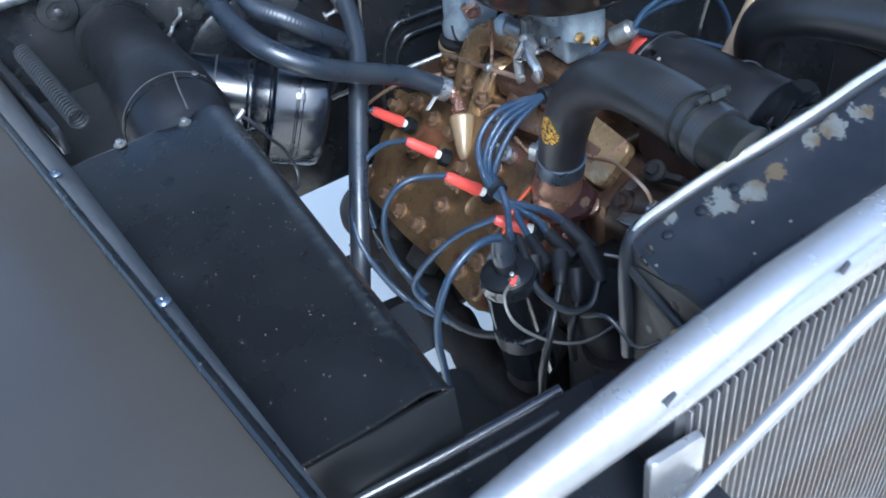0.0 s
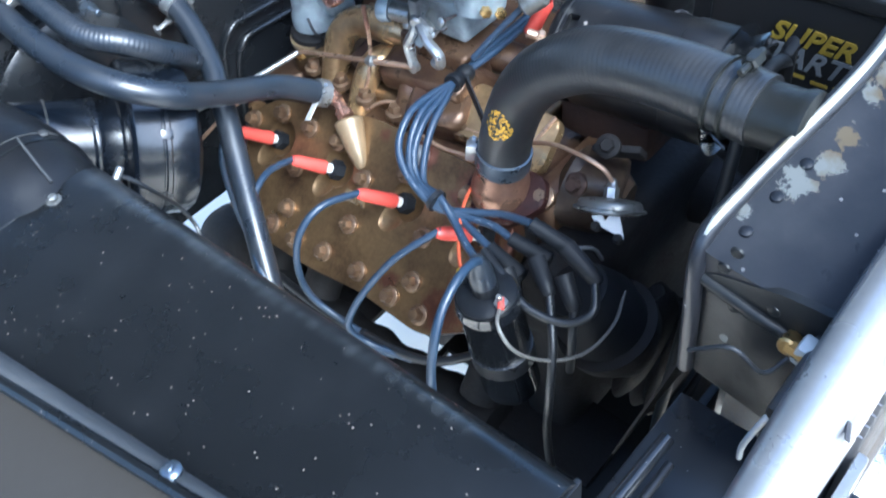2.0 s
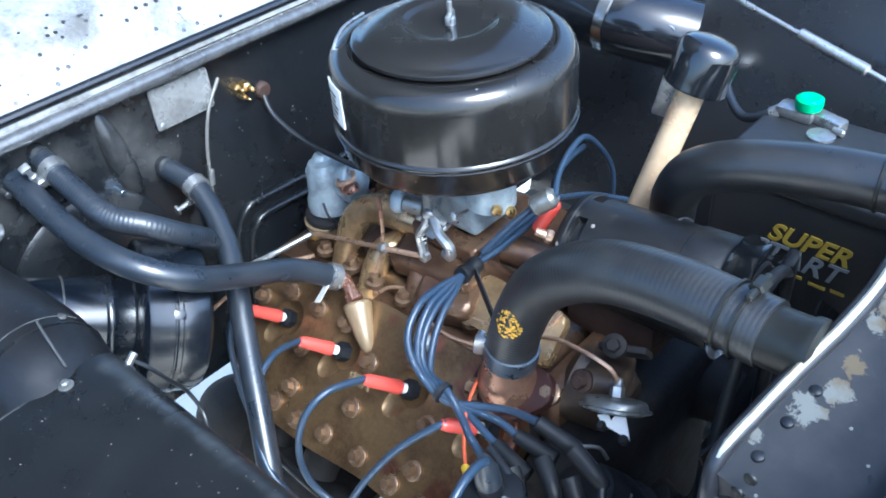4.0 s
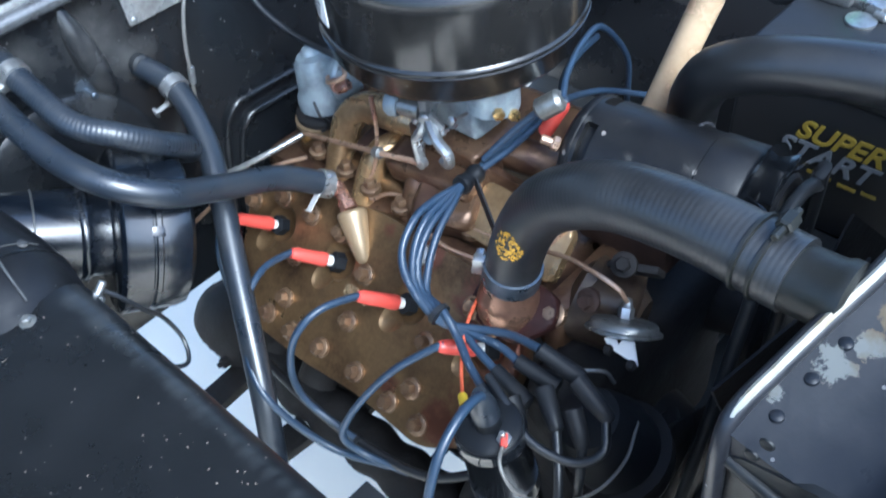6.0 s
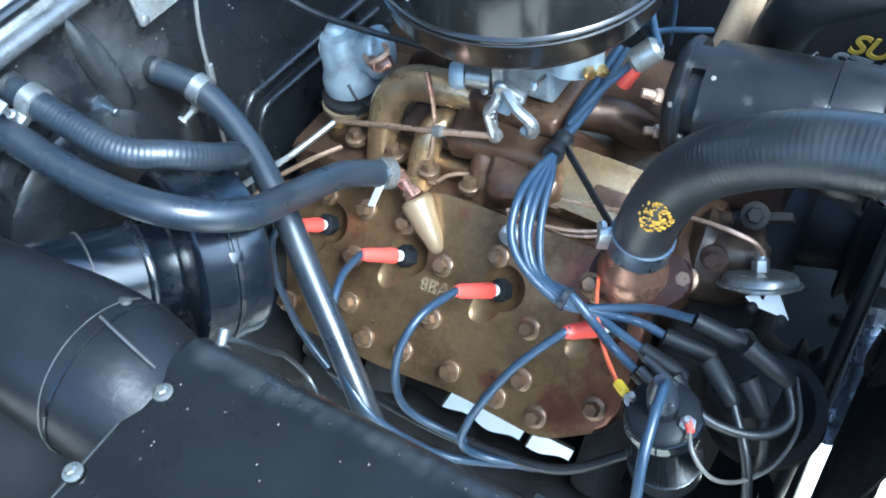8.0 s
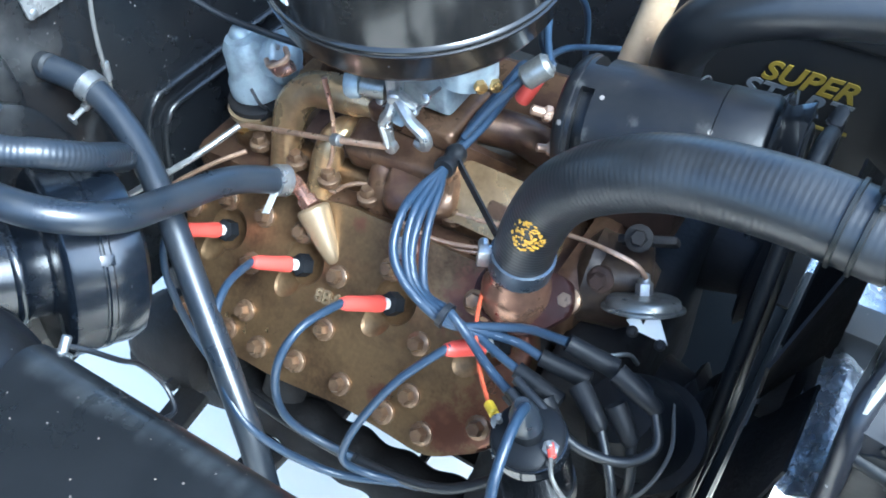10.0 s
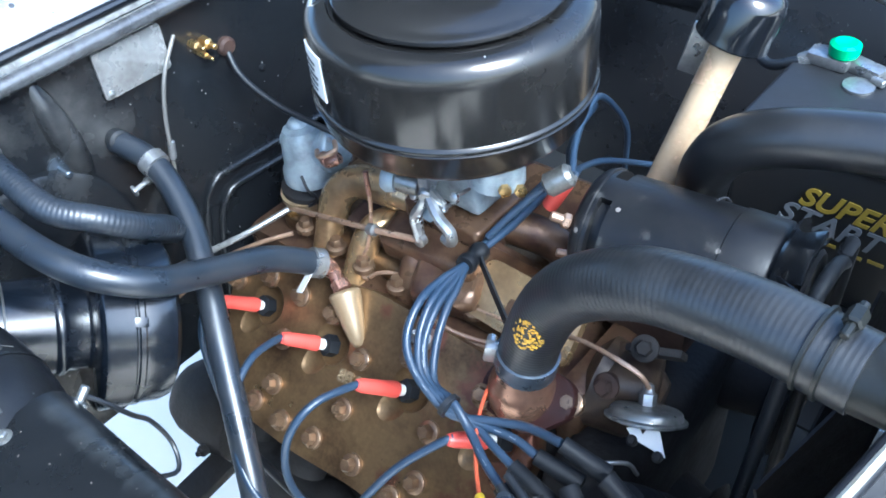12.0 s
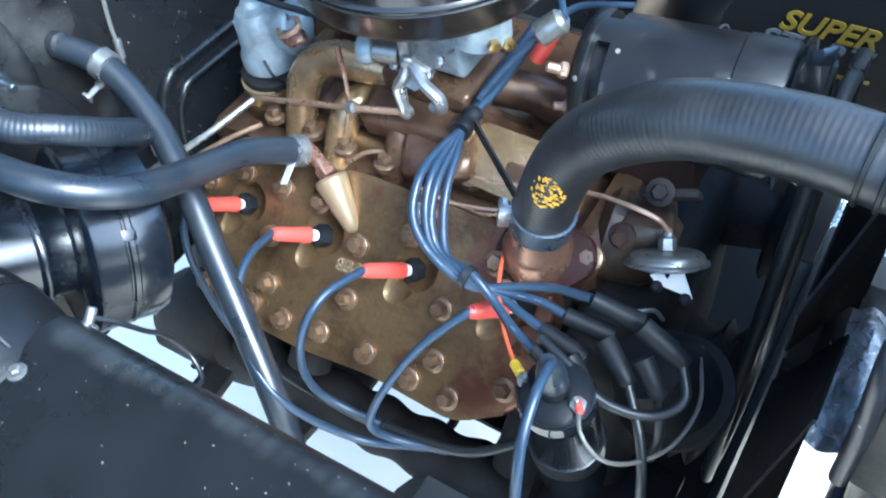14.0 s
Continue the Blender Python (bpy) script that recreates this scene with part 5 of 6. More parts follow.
part("tower_boot", lathe([(0.0105, d + 0.012), (0.0120, d + 0.013), (0.0115, d + 0.028), (0.008, d + 0.040), (0.0055, d + 0.046)], m, 20), SLICK, coil)
for p, nm in (((0.262, -0.240, 0.938), "terminal"), ((0.306, -0.243, 0.946), "terminal")):
    part(nm, joined(lathe([(0.0065, 0), (0.0065, 0.004), (0.003, 0.005)], along(p, (p[0] - 0.003, p[1] - 0.01, p[2] + 0.1)), 6), rod(p, (p[0] - 0.001, p[1] - 0.002, p[2] + 0.013), 0.0025)), STEEL, coil)
part("clamp_band", lathe([(0.0295, 0.05), (0.0312, 0.051), (0.0312, 0.07), (0.0295, 0.071)], m, 40), BLACK, coil)
lead = thing("coil_lead", (0.285, -0.244, 0.985), "blue-grey high-tension lead arching out of the coil", "wire", "ignition leads")
part("lead", tube([(0.284, -0.241, 0.972), (0.285, -0.246, 0.992), (0.289, -0.273, 0.999), (0.294, -0.303, 0.986), (0.300, -0.325, 0.957), (0.302, -0.334, 0.917), (0.304, -0.334, 0.870), (0.308, -0.336, 0.80), (0.32, -0.34, 0.72), (0.34, -0.34, 0.61)], 0.0041, 80, 10), WIRE, lead)
red = thing("ballast_wire", (0.178, -0.122, 0.93), "orange-red wire with a yellow crimp eyelet", "wire")
part("wire", tube([(0.178, -0.118, 0.935), (0.187, -0.147, 0.936), (0.199, -0.173, 0.934), (0.219, -0.201, 0.928), (0.243, -0.226, 0.929)], 0.0018, 40, 8), ORANGE, red)
part("crimp", rod((0.242, -0.225, 0.929), (0.253, -0.234, 0.935), 0.0042, 12), YELLOW, red, "yellow crimp sleeve")
part("eyelet", lathe([(0.003, 0), (0.007, 0.0005), (0.007, 0.0015), (0.003, 0.002)], along((0.261, -0.240, 0.9405), (0.260, -0.241, 0.96)), 14), STEEL, red)
white = thing("white_wire", (0.306, -0.243, 0.951), "white primary wire looping from coil to distributor", "wire")
part("wire", tube([(0.307, -0.244, 0.951), (0.318, -0.263, 0.947), (0.337, -0.265, 0.928), (0.356, -0.243, 0.905), (0.372, -0.211, 0.894), (0.376, -0.173, 0.898), (0.361, -0.131, 0.893)], 0.0017, 70, 8), WHITEW, white)
part("eyelet_sleeve", rod((0.304, -0.241, 0.951), (0.311, -0.250, 0.950), 0.0031, 12), REDBOOT, white, "red crimp sleeve")

# ---- distributor ----
dist = thing("distributor", (0.335, -0.15, 0.84), "black distributor with a crab-like cap and rubber boots", "distributor")
m = along((0.345, -0.135, 0.835), (0.318, -0.168, 0.925))
part("cap", lathe([(0.03, 0.0), (0.044, 0.004), (0.044, 0.03), (0.036, 0.055), (0.030, 0.07), (0.012, 0.076)], m, 36), BOOT, dist)
part("base", lathe([(0.02, -0.06), (0.034, -0.055), (0.05, -0.02), (0.053, 0.0), (0.04, 0.003)], m, 32), IRON, dist)
part("spring_clip", tube([(0.295, -0.125, 0.905), (0.310, -0.110, 0.90), (0.318, -0.105, 0.885)], 0.002, 16, 8), STEEL, dist)
TOWERS = [((0.322, -0.170, 0.964), (0.359, -0.176, 0.950)), ((0.299, -0.184, 0.946), (0.327, -0.203, 0.936)), ((0.330, -0.186, 0.948), (0.351, -0.199, 0.930)), ((0.278, -0.203, 0.935), (0.300, -0.216, 0.920))]
for a, b in TOWERS:
    a, b = Vector(a), Vector(b)
    part("boot", lathe([(0.006, 0.004), (0.0088, 0), (0.0082, (b - a).length * 0.6), (0.0068, (b - a).length), (0.004, (b - a).length + 0.003)], along(a, b), 16), BOOT, dist, "black rubber boot")
for pts in ([(0.358, -0.178, 0.951), (0.369, -0.197, 0.936), (0.352, -0.215, 0.926), (0.317, -0.224, 0.932), (0.285, -0.215, 0.944), (0.255, -0.205, 0.948)], [(0.327, -0.203, 0.936), (0.352, -0.232, 0.912), (0.365, -0.255, 0.87), (0.362, -0.256, 0.80), (0.365, -0.25, 0.70), (0.37, -0.24, 0.605)], [(0.351, -0.199, 0.930), (0.36, -0.215, 0.90), (0.355, -0.21, 0.85)], [(0.300, -0.216, 0.920), (0.28, -0.224, 0.940), (0.255, -0.215, 0.945)]):
    part("lead", tube(pts, 0.0041, 50, 10), CORD, dist)
vacadv = thing("vacuum_advance", (0.304, -0.075, 0.93), "grey metal vacuum advance disc with a brass nut", "vacuum advance")
VT = Vector((-0.30, 0.585, 0.755)).normalized()
m = along(Vector((0.304, -0.074, 0.926)), Vector((0.304, -0.074, 0.926)) + VT)
part("diaphragm", lathe([(0.01, -0.008), (0.028, -0.007), (0.0325, -0.005), (0.0355, -0.0042), (0.0355, -0.0022), (0.032, -0.0010), (0.031, 0.0035), (0.029, 0.0055), (0.02, 0.0068), (0.008, 0.0075)], m, 44), DISC, vacadv)
part("nut", lathe([(0.0075, 0.008), (0.0075, 0.018), (0.005, 0.020), (0.004, 0.026), (0.002, 0.027)], m, 6), STEEL, vacadv)
XR, YU = Vector((0.80, 0.36, 0.22)).normalized(), Vector((-0.42, 0.70, 0.53)).normalized()
XR = (XR - XR.dot(YU) * YU).normalized()
PL = Matrix.Translation((0.316, -0.094, 0.930)) @ Matrix((XR, YU, XR.cross(YU))).transposed().to_4x4()
part("bracket", slab([(-0.017, 0.004), (-0.006, 0.006), (-0.003, -0.002), (0.001, 0.006), (0.010, 0.007), (0.016, -0.018), (0.004, -0.012), (-0.012, -0.004)], 0, 0.002, PL, 0.0005), PAPER, vacadv, "bright bare metal bracket")
part("bracket_bolt", joined(hexbolt(PL @ pose(-0.012, -0.006, 0.002), 0.004, 0.004, 0.005), hexbolt(PL @ pose(0.010, -0.018, 0.002), 0.004, 0.004, 0.005)), IRON, vacadv)

# ---- engine front ----
front = thing("water_pump", (0.29, -0.02, 0.86), "rusty bronze water pump and front bracket", "water pump")
part("body", joined(lathe([(0.03, 0), (0.045, 0.01), (0.040, 0.05), (0.025, 0.07)], along((0.23, -0.045, 0.895), (0.33, -0.03, 0.885)), 28), block((0.05, 0.06, 0.05), pose(0.27, -0.04, 0.91, 0, 10, 20), 0.014, 3)), PUMPCAST, front)
part("bracket", block((0.050, 0.008, 0.026), pose(0.288, -0.036, 0.960, 35, -12, 15), 0.004), IRON, front, "black cast bracket")
part("bracket_bolt", hexbolt(along((0.283, -0.050, 0.975), (0.296, -0.110, 1.045)), 0.0075, 0.007, 0.012), IRON, front, "black bracket bolt")
part("pump_bolt", hexbolt(along((0.262, -0.072, 0.93), (0.262, -0.12, 0.96)), 0.008, 0.01, 0.012), RUSTY, front)
pulley = thing("crank_pulley", (0.35, -0.01, 0.6), "dark cast crank pulley", "pulley")
part("wheel", lathe([(0.02, 0), (0.075, 0.0), (0.08, 0.004), (0.066, 0.014), (0.08, 0.024), (0.07, 0.028), (0.02, 0.028)], along((0.345, 0.0, 0.64), (0.40, 0.0, 0.64)), 40), IRON, pulley)
belt = thing("fan_belt", (0.37, 0.02, 0.7), "black rubber V-belt round the pulleys", "belt")
loop = []
for a in np.linspace(0, 2 * math.pi, 20, endpoint=False):
    cy, cz, r = (0.048, 1.008, 0.04) if math.sin(a) > 0 else (0.0, 0.64, 0.076)
    loop.append((0.3855, cy + r * math.cos(a), cz + r * math.sin(a)))
part("belt", tube(loop + loop[:1], 0.0065, 120, 10), BAY, belt)
part("inner_wedge", tube([(x - 0.003, 0.024 + (y - 0.024) * 0.97, 0.824 + (z - 0.824) * 0.985) for x, y, z in loop + loop[:1]], 0.0050, 120, 8), RUBBER, belt)
fan = thing("cooling_fan", (0.41, 0.0, 0.80), "black six-blade engine fan at rest behind the radiator", "fan")
part("hub", lathe([(0.01, 0), (0.04, 0.002), (0.04, 0.02), (0.02, 0.03), (0.01, 0.031)], along((0.415, 0.0, 0.80), (0.45, 0.0, 0.80)), 28), IRON, fan)
for a in (12, 72, 132, 192, 252, 312):
    def blade(u, v, a=a):
        w = 0.040 + 0.045 * u
        p = Vector((0.434 + 0.021 * (v - 0.5) * 2 * (1 - 0.1 * u), (v - 0.5) * 2 * w, 0.035 + 0.175 * u))
        return Matrix.Translation((0, 0.0, 0.80)) @ Matrix.Rotation(radians(a), 4, "X") @ p
    part("blade", sheet(blade, np.linspace(0, 1, 8), np.linspace(0, 1, 6), 0.0025, (1, 0, 0)), IRON, fan)

# ---- radiator ----
def arch(y, c=0.0):
    return 1.196 - 1.25 * (abs(y) - c) ** 2 if abs(y) > c else 1.196


rad = thing("radiator", (0.54, 0.0, 0.55), "radiator with a worn black top tank and finned core", "radiator")


def tank_shape(u, v):
    y = -0.236 + 0.472 * u
    x = 0.470 + 0.030 * min(1.0, max(0.0, (0.236 - abs(y)) / 0.13))
    z = arch(y) - 0.004
    return Vector((x + (0.566 - x) * v, y, z - 0.010 * v - 0.012 * math.sin(math.pi * v) * 0.3))


part("top_tank", sheet(tank_shape, np.linspace(0, 1, 26), np.linspace(0, 1, 6), 0.07), TANKTOP, rad)
edge = [(0.476, -0.238, 1.00), (0.474, -0.239, 1.06), (0.471, -0.237, 1.105), (0.470, -0.226, 1.128)] + [tuple(tank_shape(u, 0) + Vector((-0.002, 0, 0.002))) for u in np.linspace(0.08, 0.92, 12)] + [(0.470, 0.226, 1.128), (0.474, 0.239, 1.06), (0.476, 0.238, 1.0)]
part("tank_flange", tube(edge, 0.0062, 90, 10), TANK, rad, "worn rolled flange with bright bare edge")
part("worn_edge", tube([tuple(Vector(p) + Vector((0.001, -0.0005, 0.0048))) for p in edge[2:-2]], 0.0028, 80, 8), BARE, rad)
part("side_plate", slab(rounded([(0.476, 1.00), (0.545, 0.985), (0.575, 1.02), (0.575, 1.12), (0.53, 1.118), (0.476, 1.105)], 0.008), 0, 0.006, Matrix(((1, 0, 0, 0), (0, 0, -1, -0.231), (0, 1, 0, 0), (0, 0, 0, 1))), 0.002), SIDE, rad)
part("side_rib", tube([(0.476, -0.236, 1.098), (0.52, -0.2385, 1.090), (0.572, -0.235, 1.078)], 0.0048, 18, 10), SIDE, rad)
for x, z in ((0.489, 1.116), (0.495, 1.134), (0.525, 1.10), (0.50, 1.085), (0.545, 1.075)):
    part("rivet", lathe([(0.0046, 0), (0.004, 0.0012), (0.002, 0.002)], along((x, -0.2365, z), (x, -0.29, z)), 12), SIDE, rad)
for y in (-0.215, -0.19, -0.165):
    c = tank_shape((y + 0.236) / 0.472, 0.16)
    part("rivet", lathe([(0.0046, -0.001), (0.0040, 0.0009), (0.0026, 0.0017), (0.0010, 0.0020)], along(c, c + Vector((0, -0.2, 1))), 16), TANKTOP, rad, "domed rivet")
part("drain_block", block((0.020, 0.014, 0.020), pose(0.556, -0.246, 1.090, 8, 12, 0), 0.003), TAG, rad, "pale bare metal drain block")
part("drain_fitting", joined(rod((0.541, -0.232, 1.085), (0.541, -0.250, 1.090), 0.0062, 12), rod((0.541, -0.245, 1.088), (0.556, -0.250, 1.092), 0.006, 8)), BRASS, rad, "bright brass fitting")
for y, z in ((-0.140, 1.157), (0.135, 1.124)):
    part("inlet_neck", lathe([(0.0225, 0), (0.0225, 0.030), (0.0245, 0.034), (0.0245, 0.040), (0.02, 0.042)], along((0.448, y, z), (0.51, y, z + 0.004)), 28), VERDIGRIS, rad, "tarnished green brass neck")
part("back_wall", sheet(lambda u, v: tank_shape(u, 0) + Vector((-0.0045 + 0.004 * v, 0, -0.008 - 0.055 * v)), np.linspace(0.06, 0.94, 24), [0, 0.3, 0.6, 1.0], 0.003, (1, 0, 0)), PATINA, rad, "tarnished brass back of the tank")
part("core", block((0.046, 0.60, 0.58), pose(0.576, 0.0, 0.81), 0.003), COREDARK, rad)
part("core", block((0.047, 0.462, 0.56), pose(0.5295, 0.0, 0.80), 0.003), COREDARK, rad)
part("side_channel", block((0.05, 0.03, 0.26), pose(0.576, -0.316, 0.83), 0.006), BLACK, rad)
part("side_channel", block((0.06, 0.03, 0.40), pose(0.576, 0.316, 0.90), 0.006), BLACK, rad)

bar = thing("radiator_support", (0.59, 0, 1.0), "shiny silver-grey arched radiator support bar with worn paint", "support bar")


def bar_line(y):
    a = abs(y)
    return Vector((0.580, y, 1.163 - 0.14 * a - 0.09 * max(0.0, a - 0.2) - 0.5 * max(0.0, a - 0.44)))


ys = np.linspace(-0.62, 0.62, 60)
bm = bmesh.new()
rings = []
for y in ys:
    c = bar_line(y)
    ring = []
    for a in np.arange(20) * 2 * math.pi / 20:
        k = 1.0 - 0.25 * min(1.0, max(0.0, abs(y) - 0.30) / 0.14)
        ring.append(bm.verts.new(c + Vector((0.0205 * k * math.cos(a), 0, 0.0195 * k * math.sin(a) - 0.2 * 0.0205 * k * math.cos(a)))))
    rings.append(ring)
for a, b in zip(rings, rings[1:]):
    for k in range(20):
        bm.faces.new((a[k], a[(k + 1) % 20], b[(k + 1) % 20], b[k]))
bm.faces.new(rings[0][::-1])
bm.faces.new(rings[-1])
part("bar", bm, SILVER, bar)
for y in (-0.30, -0.16, 0.16, 0.30):
    c = bar_line(y)
    part("slot", block((0.004, 0.018, 0.0012), Matrix.Translation(c + Vector((0.0150, 0, 0.0105))) @ pose(0, 0, 0, 0, 45, 20), 0.001), INK, bar)
part("bracket", slab(rounded([(-0.022, -0.03), (0.022, -0.03), (0.022, 0.03), (-0.022, 0.03)], 0.005), 0, 0.006, Matrix(((0, 0, 1, 0.604), (1, 0, 0, -0.306), (0, 1, 0, 1.055), (0, 0, 0, 1))), 0.002), SILVER, bar, "silver-grey bracket plate")
part("stay_rod", tube([(0.640, -0.345, 1.075), (0.640, -0.249, 1.132), (0.640, -0.184, 1.172), (0.645, -0.08, 1.20)], 0.005, 30, 12), SILVER, bar)
apron = thing("front_apron", (0.5, -0.42, 1.0), "black sheet-metal apron beside the radiator", "apron")
part("panel", block((0.17, 0.26, 0.006), pose(0.575, -0.40, 1.020, -2, 0, 0), 0.002), BLACK, apron)
part("lower_bead", tube([(0.512, -0.492, 1.040), (0.517, -0.41, 1.043), (0.519, -0.336, 1.046)], 0.003, 20, 10), BLACK, apron)
part("edge_rod", tube([(0.503, -0.492, 1.052), (0.508, -0.41, 1.055), (0.511, -0.328, 1.058)], 0.0048, 20, 14), GLOSS, apron)

# ---- battery ----
batt = thing("battery", (0.31, 0.40, 0.75), "black car battery with yellow and grey lettering", "battery")
part("case", block((0.27, 0.17, 0.20), pose(0.325, 0.405, 0.855), 0.006, 3), BATTERY, batt)
part("lid", block((0.276, 0.176, 0.024), pose(0.325, 0.405, 0.958), 0.006, 3), BATTERY, batt)
FACE = Matrix(((1, 0, 0, 0), (0, 0, -1, 0.3185), (0, 1, 0, 0), (0, 0, 0, 1)))
lettering("word", "SUPER", 0.037, FACE @ Matrix.Translation((0.272, 0.880, 0)), YELLOWINK, batt, bold=0.0009, slant=0.35, label="yellow word SUPER")
lettering("word", "START", 0.040, FACE @ Matrix.Translation((0.252, 0.849, 0)), GREYINK, batt, bold=0.0007, slant=0.35, label="silver-grey word START")
for k, (x, w) in enumerate(((0.302, 0.030), (0.336, 0.022), (0.362, 0.018))):
    part("print_bar", block((w, 0.005, 0.0008), FACE @ pose(x + 0.01, 0.838 - 0.002 * (k % 2), 0), 0.0003), YELLOWINK, batt)
part("label", slab(rounded([(-0.04, -0.025), (0.04, -0.025), (0.04, 0.025), (-0.04, 0.025)], 0.004), 0, 0.001, pose(0.375, 0.40, 0.9705), 0), PAPER, batt, "white printed battery label")
for k in range(5):
    part("print_bar", block((0.065, 0.004, 0.0006), pose(0.372, 0.384 + 0.008 * k, 0.972), 0.0002), INK, batt)
part("terminal_post", joined(rod((0.238, 0.468, 0.965), (0.238, 0.468, 0.985), 0.011, 16), block((0.05, 0.03, 0.016), pose(0.225, 0.468, 0.978), 0.005)), STEEL, batt)
part("disconnect_knob", joined(lathe([(0.006, 0), (0.017, 0.001), (0.018, 0.006), (0.018, 0.014), (0.013, 0.017), (0.006, 0.015)], pose(0.238, 0.470, 0.986), 18)), GREEN, batt, "green plastic disconnect knob")
part("terminal_clamp", joined(block((0.045, 0.022, 0.018), pose(0.268, 0.470, 0.975, 0, 0, -15), 0.005), rod((0.28, 0.455, 0.975), (0.296, 0.45, 0.975), 0.005), lathe([(0.018, 0), (0.018, 0.003), (0.01, 0.004)], pose(0.272, 0.438, 0.970), 20)), STEEL, batt)
lead = thing("battery_cable", (0.2, 0.46, 0.97), "grey braided battery earth cable", "cable")
part("cable", tube([(0.208, 0.462, 0.978), (0.185, 0.455, 0.965), (0.155, 0.462, 0.950), (0.12, 0.49, 0.955), (0.08, 0.53, 0.98)], 0.0065, 36, 12), SLICK, lead)
part("lug", rod((0.214, 0.464, 0.98), (0.192, 0.458, 0.968), 0.009, 12), STEEL, lead)
tray = thing("battery_tray", (0.325, 0.405, 0.74), "black sheet-metal battery tray", "tray")
part("plate", block((0.32, 0.22, 0.012), pose(0.325, 0.405, 0.748), 0.004), BAY, tray)
part("bracket", block((0.05, 0.20, 0.06), pose(0.325, 0.50, 0.72), 0.006), BAY, tray)

# ---- far inner fender ----
farside = thing("far_inner_fender", (0.2, 0.62, 0.6), "dusty black inner fender panel on the far side", "fender")
part("panel", sheet(lambda u, v: Vector((u, 0.52 + 0.16 * v + 0.05 * v * v, 0.62 + 0.62 * v - 0.10 * v * v)), np.linspace(-0.27, 0.95, 16), np.linspace(0, 1, 10), 0.004, (0, 1, 0)), BLACK, farside)
part("upper_flange", sheet(lambda u, v: Vector((u, 0.73 + 0.30 * v, 1.135 + 0.02 * math.sin(3 * v) - 0.06 * v * v)), np.linspace(-0.4, 1.1, 16), np.linspace(0, 1, 6), 0.004), FENDER, farside)
part("pull_rod", joined(rod((-0.02, 0.60, 1.075), (0.17, 0.58, 1.030), 0.004, 10), rod((0.165, 0.582, 1.031), (0.27, 0.575, 1.005), 0.0085, 14), rod((0.265, 0.576, 1.006), (0.46, 0.56, 0.955), 0.0042, 10)), STEEL, farside, "thin steel pull rod with a black sleeve")
pipe2 = thing("far_vent_pipe", (-0.1, 0.5, 1.0), "glossy black vent pipe with a crimped collar", "pipe")
part("pipe", tube([(-0.27, 0.50, 1.03), (-0.16, 0.50, 1.03), (-0.06, 0.51, 1.02), (0.02, 0.55, 1.0)], 0.055, 30, 28), GLOSS, pipe2)
part("collar", lathe([(0.056, 0), (0.061, 0.002), (0.061, 0.018), (0.056, 0.02)], along((-0.10, 0.506, 1.025), (-0.06, 0.51, 1.02)), 36), CHROME, pipe2)
part("crimp", joined(*[block((0.035, 0.02, 0.03), pose(0.0 + 0.012 * k, 0.50 + 0.02 * k, 1.03 - 0.022 * k, 20 * k, 30, 40 * k), 0.008) for k in range(4)]), CHROME, pipe2)
relay = thing("relay_box", (-0.26, 0.25, 0.93), "small black pressed-metal relay box on the firewall", "relay")
part("cover", block((0.03, 0.11, 0.09), pose(FW + 0.017, 0.27, 0.945), 0.010, 3), BLACK, relay)
part("clip", block((0.004, 0.01, 0.014), pose(FW + 0.034, 0.31, 0.95), 0.001), STEEL, relay)

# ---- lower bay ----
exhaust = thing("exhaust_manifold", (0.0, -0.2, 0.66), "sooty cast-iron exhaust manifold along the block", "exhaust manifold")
part("log", tube([(-0.17, -0.185, 0.61), (-0.12, -0.204, 0.605), (0.0, -0.205, 0.602), (0.10, -0.205, 0.602), (0.24, -0.198, 0.61)], lambda q: 0.033 + 0.003 * math.sin(40 * q), 60, 18), IRON, exhaust)
for x, out in ((-0.15, -0.200), (-0.06, -0.200), (0.215, -0.195)):
    part("port", tube([(x, -0.13, 0.715), (x, 0.5 * (out - 0.13), 0.69), (x, out, 0.65)], 0.026, 14, 16), IRON, exhaust)
# Dark blocks added to close gaps where bright ground would show.
part("heat_shield", block((0.21, 0.10, 0.012), pose(-0.105, -0.145, 0.60), 0.004), IRON, exhaust)
part("heat_shield", block((0.20, 0.10, 0.012), pose(0.268, -0.145, 0.60), 0.004), IRON, exhaust)
part("heat_shield", joined(block((0.066, 0.05, 0.012), pose(0.144, -0.120, 0.60), 0.004), block((0.010, 0.11, 0.010), pose(0.110, -0.15, 0.598), 0.003)), IRON, exhaust)
# Unseen pipe run, routed to hide bright ground behind the engine.
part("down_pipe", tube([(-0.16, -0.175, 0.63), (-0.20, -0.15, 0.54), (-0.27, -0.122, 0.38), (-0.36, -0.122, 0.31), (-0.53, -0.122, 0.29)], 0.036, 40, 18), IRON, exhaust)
starter = thing("starter_motor", (-0.26, -0.19, 0.60), "sooty black cylindrical starter motor low beside the engine", "starter motor")
part("case", lathe([(0.02, 0.0), (0.040, 0.008), (0.052, 0.022), (0.057, 0.040), (0.057, 0.118), (0.050, 0.128), (0.02, 0.130)], along((-0.322, -0.186, 0.60), (-0.19, -0.186, 0.605)), 36), IRON, starter)
part("terminal", joined(rod((-0.214, -0.236, 0.605), (-0.214, -0.254, 0.607), 0.008, 8), rod((-0.214, -0.25, 0.607), (-0.214, -0.259, 0.608), 0.004, 8)), IRON, starter)
bell = thing("bell_housing", (-0.33, 0.015, 0.45), "sooty cast bell housing behind the engine", "bell housing")
